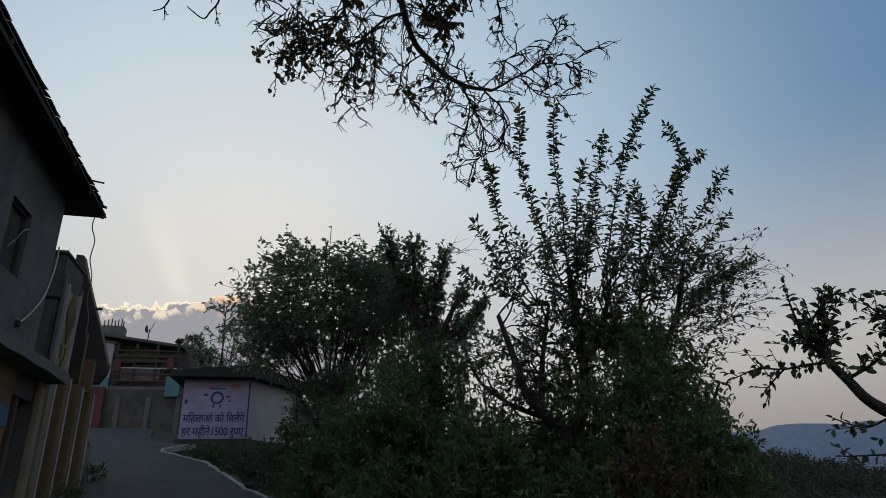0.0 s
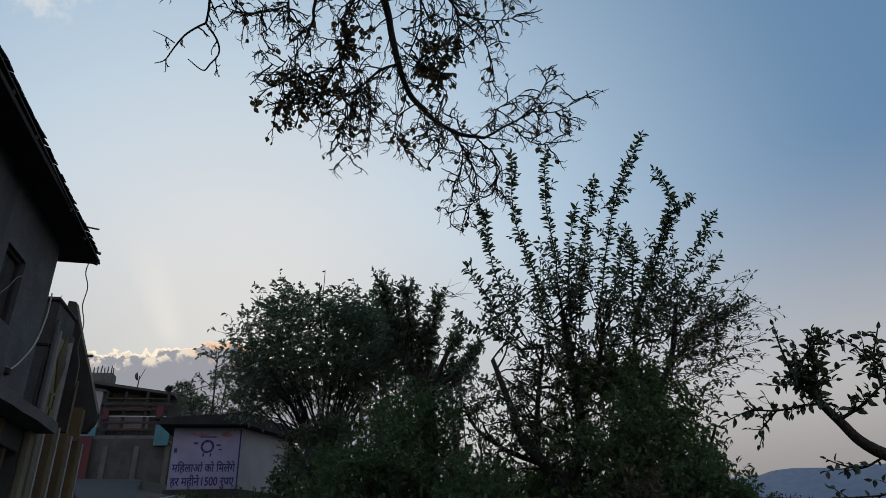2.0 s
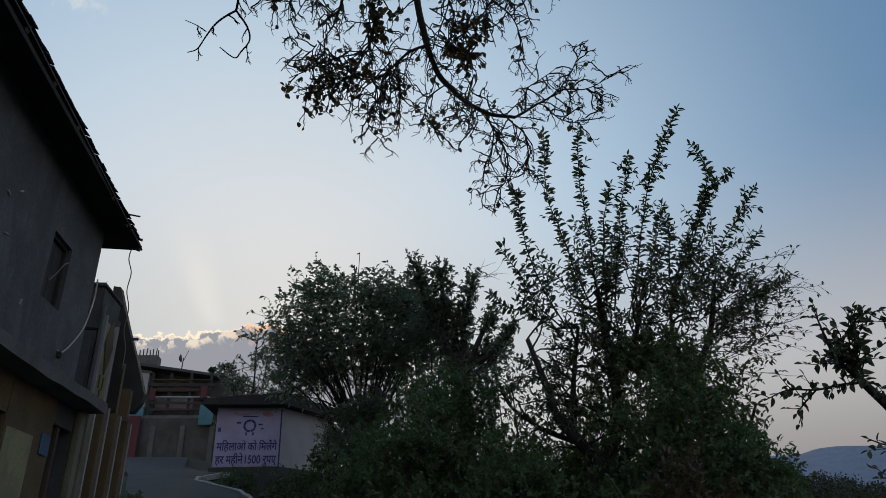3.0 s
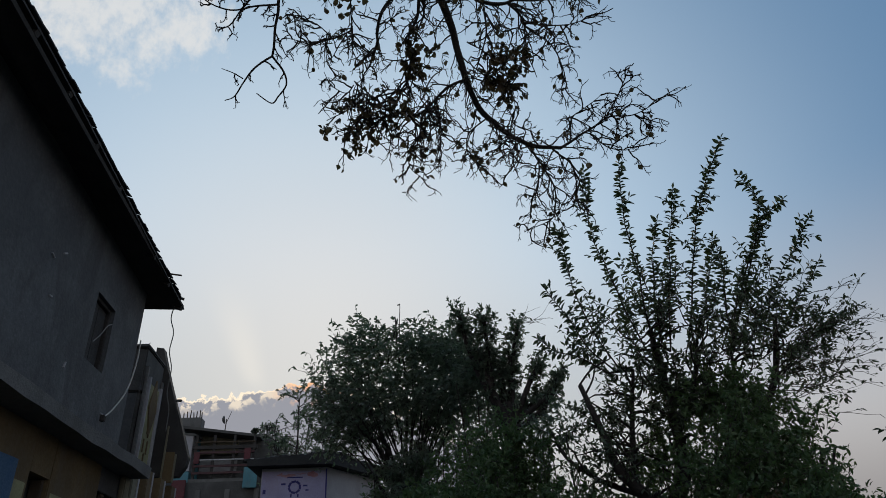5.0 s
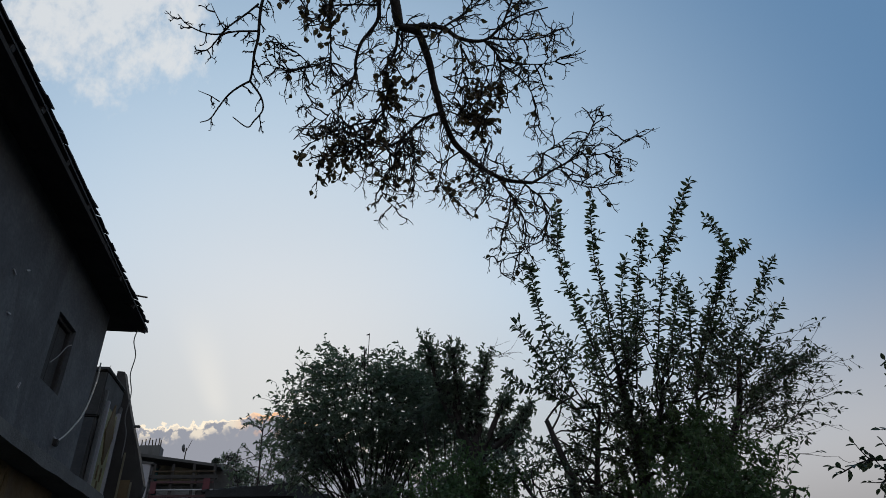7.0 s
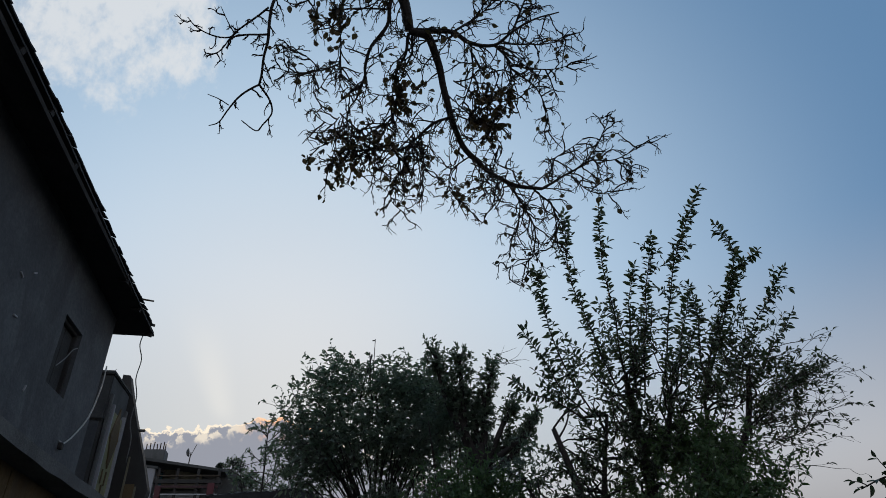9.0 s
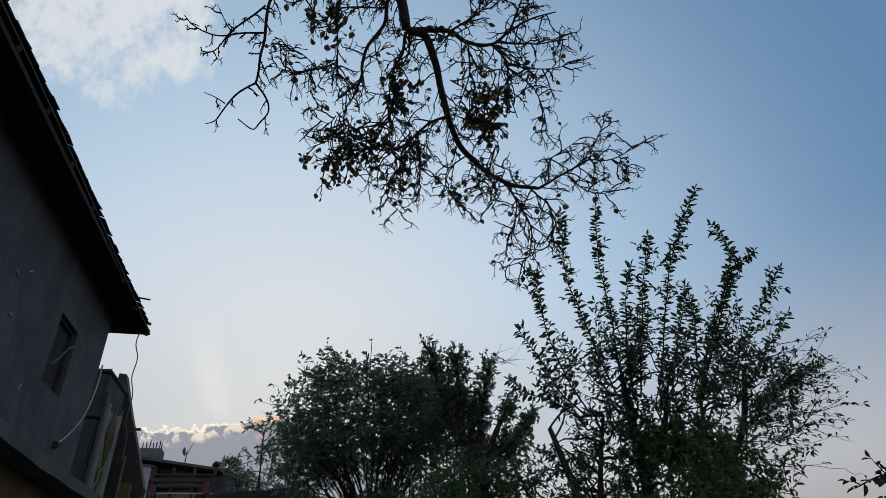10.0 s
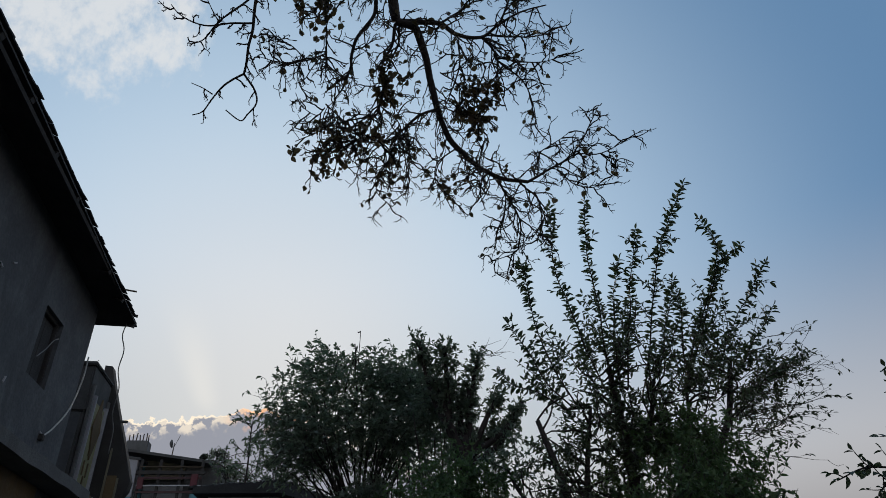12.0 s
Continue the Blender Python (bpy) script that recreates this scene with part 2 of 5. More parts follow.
def box_bm(lo, hi, bevel=0.012, wobble=0.0, cuts=0):
    bm = bmesh.new()
    size, mid = [b - a for a, b in zip(lo, hi)], [(a + b) / 2 for a, b in zip(lo, hi)]
    bmesh.ops.create_cube(bm, size=1, matrix=Matrix.Translation(mid) @ Matrix.Diagonal((*size, 1)))
    if cuts:
        bmesh.ops.subdivide_edges(bm, edges=bm.edges[:], cuts=cuts, use_grid_fill=True)
    if bevel and not cuts:
        bmesh.ops.bevel(bm, geom=bm.edges[:], offset=min(bevel, min(size) * 0.3), segments=2, affect="EDGES")
    if wobble:
        for v in bm.verts:
            v.co += noise.noise_vector(v.co * 1.7) * wobble
    return bm


def box(name, lo, hi, mat, parent=None, bevel=0.012, label="", wobble=0.0, cuts=0):
    return part(name, box_bm(lo, hi, bevel, wobble, cuts), mat, parent, label)


def prism(outline, z0, z1):
    """An upright prism over a plan outline; z1 may be a list of heights, one a corner."""
    bm = bmesh.new()
    tops = z1 if isinstance(z1, (list, tuple)) else [z1] * len(outline)
    low = [bm.verts.new((x, y, z0)) for x, y in outline]
    high = [bm.verts.new((x, y, z)) for (x, y), z in zip(outline, tops)]
    n = len(outline)
    bm.faces.new(low[::-1]), bm.faces.new(high)
    for i in range(n):
        bm.faces.new((low[i], low[(i + 1) % n], high[(i + 1) % n], high[i]))
    return bm


def hexa(a, b, c, d, thick):
    """A slab through four corners, thickened downwards along its normal."""
    a, b, c, d = map(Vector, (a, b, c, d))
    n = (b - a).cross(d - a).normalized() * thick
    bm = bmesh.new()
    top = [bm.verts.new(p) for p in (a, b, c, d)]
    low = [bm.verts.new(p - n) for p in (a, b, c, d)]
    bm.faces.new(top), bm.faces.new(low[::-1])
    for i in range(4):
        bm.faces.new((top[i], low[i], low[(i + 1) % 4], top[(i + 1) % 4]))
    return bm


class Wood:
    """Tapered round limbs, joined into one mesh."""

    def __init__(self):
        self.verts, self.faces = [], []

    def add(self, pts, r0, r1, sides=5, knob=0.0):
        pts = [Vector(p) for p in pts]
        n = len(pts)
        start = len(self.verts)
        ref = None
        for i, p in enumerate(pts):
            way = (pts[min(i + 1, n - 1)] - pts[max(i - 1, 0)]).normalized()
            if ref is None:
                ref = way.orthogonal().normalized()
            ref = (ref - way * ref.dot(way)).normalized()
            side = way.cross(ref)
            r = r0 + (r1 - r0) * i / (n - 1)
            for k in range(sides):
                a = 2 * math.pi * k / sides
                rr = r * (1 + knob * noise.noise(p * 6 + Vector((k * 1.7, 0, 0))))
                self.verts.append(p + (ref * math.cos(a) + side * math.sin(a)) * rr)
        for i in range(n - 1):
            for k in range(sides):
                a, b = start + i * sides + k, start + i * sides + (k + 1) % sides
                self.faces.append((a, b, b + sides, a + sides))
        self.faces.append(tuple(range(start + (n - 1) * sides, start + n * sides)))

    def made(self, name, mat, parent, label=""):
        return part(name, (self.verts, self.faces), mat, parent, label, True)


class Leaves:
    """Folded pointed leaves, joined into one mesh."""
    SHAPE = np.array([[0, 0, 0], [0.36, 0.2, 0.08], [0.5, 0.46, 0.12], [0.3, 0.78, 0.04], [0, 1, -0.12], [-0.3, 0.78, 0.04], [-0.5, 0.46, 0.12], [-0.36, 0.2, 0.08], [0, 0.5, -0.03]])
    FACES = tuple((k, (k + 1) % 8, 8) for k in range(8))

    def __init__(self):
        self.pos, self.way, self.size = [], [], []

    def add(self, p, way, length, width):
        self.pos.append(tuple(p)), self.way.append(tuple(way)), self.size.append((length, width))

    def arrays(self, rng):
        pos, way, size = np.array(self.pos), np.array(self.way), np.array(self.size)
        way = way / np.maximum(np.linalg.norm(way, axis=1), 1e-6)[:, None]
        up = np.array([0, 0, 1.0]) + rng.normal(0, 0.7, pos.shape)
        side = np.cross(way, up)
        side /= np.maximum(np.linalg.norm(side, axis=1), 1e-6)[:, None]
        nrm = np.cross(side, way)
        s = self.SHAPE
        v = pos[:, None] + side[:, None] * (s[None, :, 0:1] * size[:, None, 1:2]) + way[:, None] * (s[None, :, 1:2] * size[:, None, 0:1]) + nrm[:, None] * (s[None, :, 2:3] * size[:, None, 0:1])
        return v.reshape(-1, 3)

    def made(self, name, mat, parent, seed=1, label=""):
        v = self.arrays(np.random.default_rng(seed))
        n = len(self.pos)
        f = (np.array(self.FACES)[None] + np.arange(n)[:, None, None] * len(self.SHAPE)).reshape(-1, 3)
        me = bpy.data.meshes.new(name)
        me.vertices.add(len(v)), me.loops.add(f.size), me.polygons.add(len(f))
        me.vertices.foreach_set("co", v.ravel())
        me.loops.foreach_set("vertex_index", f.ravel())
        me.polygons.foreach_set("loop_start", np.arange(0, f.size, 3))
        me.update(calc_edges=True)
        me.materials.append(mat)
        ob = new(name, me)
        ob.parent = parent
        if label:
            ob["label"] = label
        return ob


class SmallLeaves(Leaves):
    """The same with fewer faces, for scrub and far trees."""
    SHAPE = np.array([[0, 0, 0], [0.42, 0.3, 0.08], [0.34, 0.72, 0.05], [0, 1, -0.12], [-0.34, 0.72, 0.05], [-0.42, 0.3, 0.08]])
    FACES = ((0, 1, 5), (1, 2, 5), (2, 4, 5), (2, 3, 4))



def rand_way(rng, up=0.0):
    v = Vector(rng.normal(0, 1, 3)) + Vector((0, 0, up))
    return v.normalized()


def curve(pts, per=4):
    """A smooth line through the points."""
    pts = [Vector(p) for p in pts]
    ext = [pts[0] * 2 - pts[1]] + pts + [pts[-1] * 2 - pts[-2]]
    out = []
    for i in range(1, len(ext) - 2):
        a, b, c, d = ext[i - 1:i + 3]
        for k in range(per):
            t = k / per
            out.append(0.5 * ((2 * b) + (c - a) * t + (2 * a - 5 * b + 4 * c - d) * t * t + (3 * b - a - 3 * c + d) * t ** 3))
    return out + [pts[-1]]


def wander(p, way, length, rng, steps=5, bend=0.25, droop=0.0):
    """A crooked line of that length from p."""
    out, way = [Vector(p)], Vector(way).normalized()
    for i in range(steps):
        way = (way + Vector(rng.normal(0, bend, 3)) + Vector((0, 0, -droop))).normalized()
        out.append(out[-1] + way * length / steps)
    return out


def along(pts, f):
    """The place and the way at the fraction f of a line."""
    x = min(max(f, 0), 0.9999) * (len(pts) - 1)
    i = int(x)
    return pts[i].lerp(pts[i + 1], x - i), (pts[i + 1] - pts[i]).normalized()


# ---- ground ----
def road_z(y):
    return float(np.interp(y, [-60, -20, 0, 10, 15, 20, 22, 28, 32, 50, 100, 2000], [-4, -2.4, 0, 1.2, 2.35, 3.5, 3.95, 5.2, 5.75, 8, 12, 30]))


def road_right(y):
    return float(np.interp(y, [-60, 0, 8, 13.7, 14.5, 15.9, 18.2, 19.5, 20.3, 20.8, 21.3, 21.9, 22.3, 24, 28, 40], [1.6, 1.6, 0.8, -0.5, -0.9, -1.37, -2.16, -3.05, -3.58, -3.66, -3.4, -2.95, -3.7, -4.6, -5.3, -14]))


def road_left(y):
    return float(np.interp(y, [-60, 0, 10, 15.4, 22, 25.8, 28, 40], [-3.0, -3.1, -3.7, -4.1, -5.85, -7.2, -8.6, -20]))


def ground_z(x, y):
    z = road_z(y)
    right = x - road_right(y)
    if right > 0:
        z += -0.05 - 2.8 * (1 - math.exp(-max(right - 0.5, 0) / 2.2)) * min(1.0, max(0.15, (32 - y) / 12))
    if right > 9:  # the valley side
        z -= 0.38 * (min(right, 26) - 9)
    r = math.hypot(x, y)
    if r > 30:
        far = min((r - 30) / 90, 1.0)
        a = math.degrees(math.atan2(x, y))
        z = z * (1 - far) + far * (-3 + 0.0 * r)
        z += 29.0 * math.exp(-((a + 9.0) / 5.4) ** 2) * math.exp(-((r - 108) / 26) ** 2)
        z += 14.5 * math.exp(-((a - 32) / 16) ** 2) * math.exp(-((r - 170) / 60) ** 2)
        z += far * 1.2 * noise.noise(Vector((x / 14, y / 14, 0)))
    return z + 0.07 * noise.noise(Vector((x / 1.3, y / 1.3, 3)))


def build_ground():
    steps = np.sinh(np.linspace(-5.6, 5.6, 171)) / math.sinh(5.6) * 2600
    xs, ys = steps + 0.0, steps + 8.0
    n = len(xs)
    verts = []
    for y in ys:
        for x in xs:
            z = ground_z(x, y)
            if road_left(y) - 0.3 < x < road_right(y) + 0.25 and -60 < y < 40:
                z -= 0.12
            verts.append((x, y, z))
    faces = [(j * n + i, j * n + i + 1, (j + 1) * n + i + 1, (j + 1) * n + i) for j in range(n - 1) for i in range(n - 1)]
    tagged(part("ground", (verts, faces), GRASS, None, "", True), "dry grassy hillside falling away beside the lane", "ground", kind="structure")
    # the lane, a strip that climbs and bends
    rows = [y for y in np.arange(-30, 38.1, 0.5)]
    v, f, k = [], [], 7
    for y in rows:
        l, r = road_left(y), road_right(y)
        for i in range(k):
            u = i / (k - 1)
            v.append((l + (r - l) * u, y, road_z(y) + 0.03 + 0.04 * math.sin(math.pi * u)))
    for j in range(len(rows) - 1):
        for i in range(k - 1):
            f.append((j * k + i, j * k + i + 1, (j + 1) * k + i + 1, (j + 1) * k + i))
    tagged(part("road", (v, f), ASPHALT, None, "", True), "narrow worn asphalt lane climbing round a bend", "road", kind="structure")
    # whitewashed edge stones, one low kerb
    v, f = [], []
    rows = list(np.arange(6, 19.9, 0.25)) + list(np.arange(20.0, 21.95, 0.1))
    for j, y in enumerate(rows):
        wav = 0.03 * noise.noise(Vector((y * 2.1, 0, 0)))
        x, z = road_right(y) + wav, road_z(y)
        h = 0.05 + 0.05 * noise.noise(Vector((y * 2.3, 5, 0)))
        for dx, dz in ((0.0, -0.1), (0.0, h), (0.03, h + 0.012), (0.09, h), (0.11, -0.1)):
            v.append((x + dx, y, z + dz))
    for j in range(len(rows) - 1):
        for i in range(4):
            f.append((j * 5 + i, j * 5 + i + 1, (j + 1) * 5 + i + 1, (j + 1) * 5 + i))
    tagged(part("kerb", (v, f), CHALK), "low whitewashed kerb along the lane", "kerb", kind="structure")


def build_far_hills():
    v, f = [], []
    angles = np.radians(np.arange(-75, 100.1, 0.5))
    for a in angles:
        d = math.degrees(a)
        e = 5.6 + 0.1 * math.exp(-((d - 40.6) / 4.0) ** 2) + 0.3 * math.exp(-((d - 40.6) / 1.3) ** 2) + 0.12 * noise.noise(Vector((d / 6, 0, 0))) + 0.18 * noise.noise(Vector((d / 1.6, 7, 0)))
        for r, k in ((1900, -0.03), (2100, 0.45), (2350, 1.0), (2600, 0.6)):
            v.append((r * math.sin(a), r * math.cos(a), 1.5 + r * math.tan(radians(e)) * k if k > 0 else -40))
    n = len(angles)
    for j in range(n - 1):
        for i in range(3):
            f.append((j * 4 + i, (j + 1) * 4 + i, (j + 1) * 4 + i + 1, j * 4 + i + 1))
    tagged(part("backdrop", (v, f), HAZED_HILL, None, "", True), "mountain range on the horizon, blue-grey from haze put in its colour", "mountain", kind="structure")


def build_far_woods():
    """Scattered tree clumps over the ridge across the valley and on the hill behind the village."""
    rng = np.random.default_rng(91)
    lv, wood = SmallLeaves(), Wood()
    for i in range(1500):
        ridge, behind = i < 300, 300 <= i < 400
        a = radians(rng.uniform(-16, -3)) if behind else radians(rng.uniform(31, 52))
        r = rng.uniform(105, 185) if ridge else rng.uniform(75, 112) if behind else 30 + 138 * rng.uniform(0, 1) ** 0.7
        x, y = r * math.sin(a), r * math.cos(a)
        h = rng.uniform(2.0, 6.0) if ridge else rng.uniform(0.9, 2.2) if behind else rng.uniform(1.2, 2.8)
        base = Vector((x, y, ground_z(x, y) - 0.2))
        if not ridge and not behind:
            h = max(0.5, min(h, 1.5 + 0.052 * r - base.z))
        wood.add([base, base + Vector((rng.normal(0, 0.1), 0, h * 0.6))], 0.02 + 0.02 * h, 0.02, 4)
        big = min(0.5, 0.03 + 0.0028 * r)
        for _ in range(170 if ridge else 120):
            d = rand_way(rng, 0.4) * rng.uniform(0.5, 1.1)
            p = base + Vector((d.x * h * 0.5, d.y * h * 0.5, h * 0.6 + d.z * h * 0.38))
            k = rng.uniform(0.6, 1.2) * big
            lv.add(p, rand_way(rng), k, k * 0.7)
    woods = thing("far_woods", "dark scattered trees on the ridge across the valley", "woods", kind="stuff")
    tagged(wood.made("trunk_growth", BARK, woods), kind="stuff")
    tagged(lv.made("foliage", LEAF_FAR, woods, 92), kind="stuff")


build_ground()
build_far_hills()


# ---- house with the slate eave ----
def build_slate_house():
    house = thing("house", "two-storey grey plastered house with a ragged slate eave", "house")
    wx, y0, y1 = -4.3, -4.0, 11.9
    # upper storey with a real window opening
    wy0, wy1, wz0, wz1 = 9.90, 10.66, 5.22, 6.30
    for lo, hi in (((wx - 0.35, y0, 4.1), (wx, wy0, 7.42)), ((wx - 0.35, wy1, 4.1), (wx, y1, 7.25)),
                   ((wx - 0.35, wy0, 4.1), (wx, wy1, wz0)), ((wx - 0.35, wy0, wz1), (wx, wy1, 7.42))):
        bm_one = box_bm(lo, hi, 0.0)
        me = bpy.data.meshes.new("piece")
        bm_one.to_mesh(me)
        bm_one.free()
        if lo[1] == y0:
            join = bmesh.new()
        join.from_mesh(me)
        bpy.data.meshes.remove(me)
    part("wall", join, PLASTER, house, "stained grey plaster upper wall")
    box("wall", (-9.5, y1 - 0.35, 1.0), (wx - 0.352, y1 - 0.01, 7.24), PLASTER, house, 0.02)
    box("wall", (-9.5, y0, -1.0), (-9.2, y1 - 0.36, 7.05), PLASTER, house, 0.02)
    # window: timber frame, two shutters, one ajar
    win = box("window", (wx - 0.30, wy0, wz0), (wx - 0.27, wy1, wz1), DARK_GLASS, house, 0.004, "dark shuttered window")
    for lo, hi in (((wy0, wz0), (wy0 + 0.06, wz1)), ((wy1 - 0.06, wz0), (wy1, wz1)), ((wy0 + 0.06, wz1 - 0.06), (wy1 - 0.06, wz1)), ((wy0 + 0.06, wz0), (wy1 - 0.06, wz0 + 0.06))):
        box("frame", (wx - 0.18, lo[0], lo[1]), (wx - 0.06, hi[0], hi[1]), SHUTTER, win, 0.008)
    for a, b in ((wy0 + 0.065, (wy0 + wy1) / 2 - 0.004), ((wy0 + wy1) / 2 + 0.004, wy1 - 0.065)):
        box("shutter", (wx - 0.15, a, wz0 + 0.065), (wx - 0.115, b, wz1 - 0.065), SHUTTER, win, 0.006)
    # lower storey: ochre wall, then a dark doorway beside a pilaster
    box("wall", (wx - 0.35, y0, -1.5), (wx, 9.18, 3.975), OCHRE, house, 0.015, "ochre painted lower wall, stained")
    box("wall", (wx - 0.35, 9.76, -1.5), (wx, 11.45, 3.975), OCHRE, house, 0.015, "ochre painted lower wall, stained")
    box("lintel", (wx - 0.35, 9.18, 3.45), (wx - 0.004, 9.76, 3.975), OCHRE, house, 0.0)
    side_door = box("door", (wx - 0.27, 9.19, -1.4), (wx - 0.22, 9.75, 3.44), SHUTTER, house, 0.008, "dark timber door standing in shade")
    for lo, hi in ((9.19, 9.25), (9.69, 9.75)):
        box("frame", (wx - 0.21, lo, -1.4), (wx - 0.06, hi, 3.44), TIMBER, side_door, 0.008)
    for lo, hi in ((y0 + 0.02, 9.1), (9.84, 10.75)):
        box("dado", (wx + 0.003, lo, -1.4), (wx + 0.012, hi, 3.29), YELLOW, house, 0.0, "pale yellow painted dado")
    box("wall", (wx - 0.35, 12.3, -1.5), (wx, 12.6, 3.975), PLASTER, house, 0.015)
    box("lintel", (wx - 0.35, 11.45, 3.6), (wx - 0.01, 12.3, 3.975), DARKWALL, house, 0.01)
    door = box("door", (wx - 0.26, 11.47, 1.0), (wx - 0.2, 12.28, 3.58), TIMBER, house, 0.01, "dark timber door in a recess")
    for a in (11.52, 11.90):
        box("panel", (wx - 0.2, a, 1.9), (wx - 0.185, a + 0.33, 2.6), TIMBER, door, 0.006)
        box("panel", (wx - 0.2, a, 2.7), (wx - 0.185, a + 0.33, 3.45), TIMBER, door, 0.006)
    box("post", (wx - 0.14, 11.72, 0.8), (wx - 0.04, 11.86, 3.6), TIMBER, house, 0.015)
    for y, z, a in ((8.6, 6.25, 30), (8.3, 6.05, -20), (8.5, 5.55, 10), (9.35, 4.9, 70), (10.95, 4.66, 0)):
        bm_c = box_bm((-0.012, -0.05, -0.012), (0.02, 0.05, 0.012), 0.004)
        bmesh.ops.transform(bm_c, matrix=pose(wx, y, z, a, 0, 0), verts=bm_c.verts)
        part("chip", bm_c, LIME, house, "pale flaked plaster")
    box("bracket", (wx + 0.002, 10.92, 4.54), (wx + 0.07, 11.0, 4.64), SHUTTER, house, 0.01)
    box("ledge", (wx - 0.2, y0, 3.98), (-3.93, 12.66, 4.16), CONCRETE, house, 0.0, "projecting worn concrete ledge between the storeys", 0.03, 30)
    box("pilaster", (wx + 0.004, 12.3, 0.5), (wx + 0.10, 12.56, 3.97), CREAM, house, 0.02)
    # slate roof: boards on rafters, with slates that run out unevenly
    ex, ez, ry = -3.77, 7.25, 12.5
    slope = 0.36

    def roof_z(x, y):
        return ez + (ex - x) * slope + 0.05 * (12.5 - y) * (1 if y > 6.5 else 6 / (12.5 - y))
    deck = hexa((-9.6, y0 - 0.3, roof_z(-9.6, y0)), (ex, y0 - 0.3, roof_z(ex, y0)), (ex, ry, roof_z(ex, ry)), (-9.6, ry, roof_z(-9.6, ry)), 0.05)
    roof = part("roof", deck, SHUTTER, house, "dark boarded roof under slates")
    for i in range(18):
        y = y0 + 0.2 + i * 0.95
        if y < ry - 0.1:
            part("rafter", hexa((-9.0, y, roof_z(-9.0, y) - 0.055), (ex + 0.02, y, roof_z(ex, y) - 0.055), (ex + 0.02, y + 0.08, roof_z(ex, y) - 0.055), (-9.0, y + 0.08, roof_z(-9.0, y) - 0.055), 0.1), SHUTTER, roof)
    n_s = 18
    v, f = [], []
    for k in range(n_s + 1):
        y = y0 - 0.3 + (ry - y0 + 0.3) * k / n_s
        z = roof_z(ex, y) - 0.055 + 0.012 * noise.noise(Vector((y * 1.3, 0, 0)))
        v += [(-4.75, y, z + 0.02), (ex + 0.015, y, z), (ex + 0.015, y, z - 0.03), (-4.75, y, z - 0.01)]
    for k in range(n_s):
        for q in range(4):
            f.append((k * 4 + q, k * 4 + (q + 1) % 4, k * 4 + 4 + (q + 1) % 4, k * 4 + 4 + q))
    f += [(0, 1, 2, 3), (n_s * 4 + 3, n_s * 4 + 2, n_s * 4 + 1, n_s * 4)]
    part("soffit", (v, f), SHUTTER, roof, "dark boards under the eave")
    rng = np.random.default_rng(5)
    blade = bpy.data.meshes.new("slate")
    bm_s = box_bm((-0.25, -0.115, 0), (0.25, 0.115, 0.016), 0.0)
    for v in bm_s.verts:
        v.co.y += 0.02 * noise.noise(v.co * 9)
        v.co.x += 0.03 * noise.noise(v.co * 7 + Vector((3, 0, 0)))
    bm_s.to_mesh(blade)
    bm_s.free()
    blade.materials.append(SLATE)
    for row in range(4):
        for i in range(75):
            y = y0 + i * 0.222 + (row % 2) * 0.11 + rng.uniform(-0.02, 0.02)
            if y > ry - 0.06:
                continue
            x = ex - 0.21 - row * 0.36 + rng.uniform(-0.022, 0.02)
            ob = new("slate", blade)
            ob.parent = roof
            tilt = Euler((rng.normal(0, 0.03), math.atan(slope) + rng.normal(0.02, 0.012), rng.normal(0, 0.05)))
            ob.matrix_basis = Matrix.LocRotScale((x, y, roof_z(x, y) + 0.02 + rng.uniform(0, 0.012)), tilt, (rng.uniform(0.975, 1.035), rng.uniform(0.9, 1.1), 1))
    w = Wood()
    w.add([(-4.6, 11.62, 7.63), (-3.66, 11.70, 7.52)], 0.022, 0.016, 6)
    w.made("stick", TIMBER, roof)
    w = Wood()
    w.add([(-4.3, 12.2, 7.42), (-3.72, 12.28, 7.30)], 0.03, 0.024, 6)
    w.made("stick", TIMBER, roof)
    return house


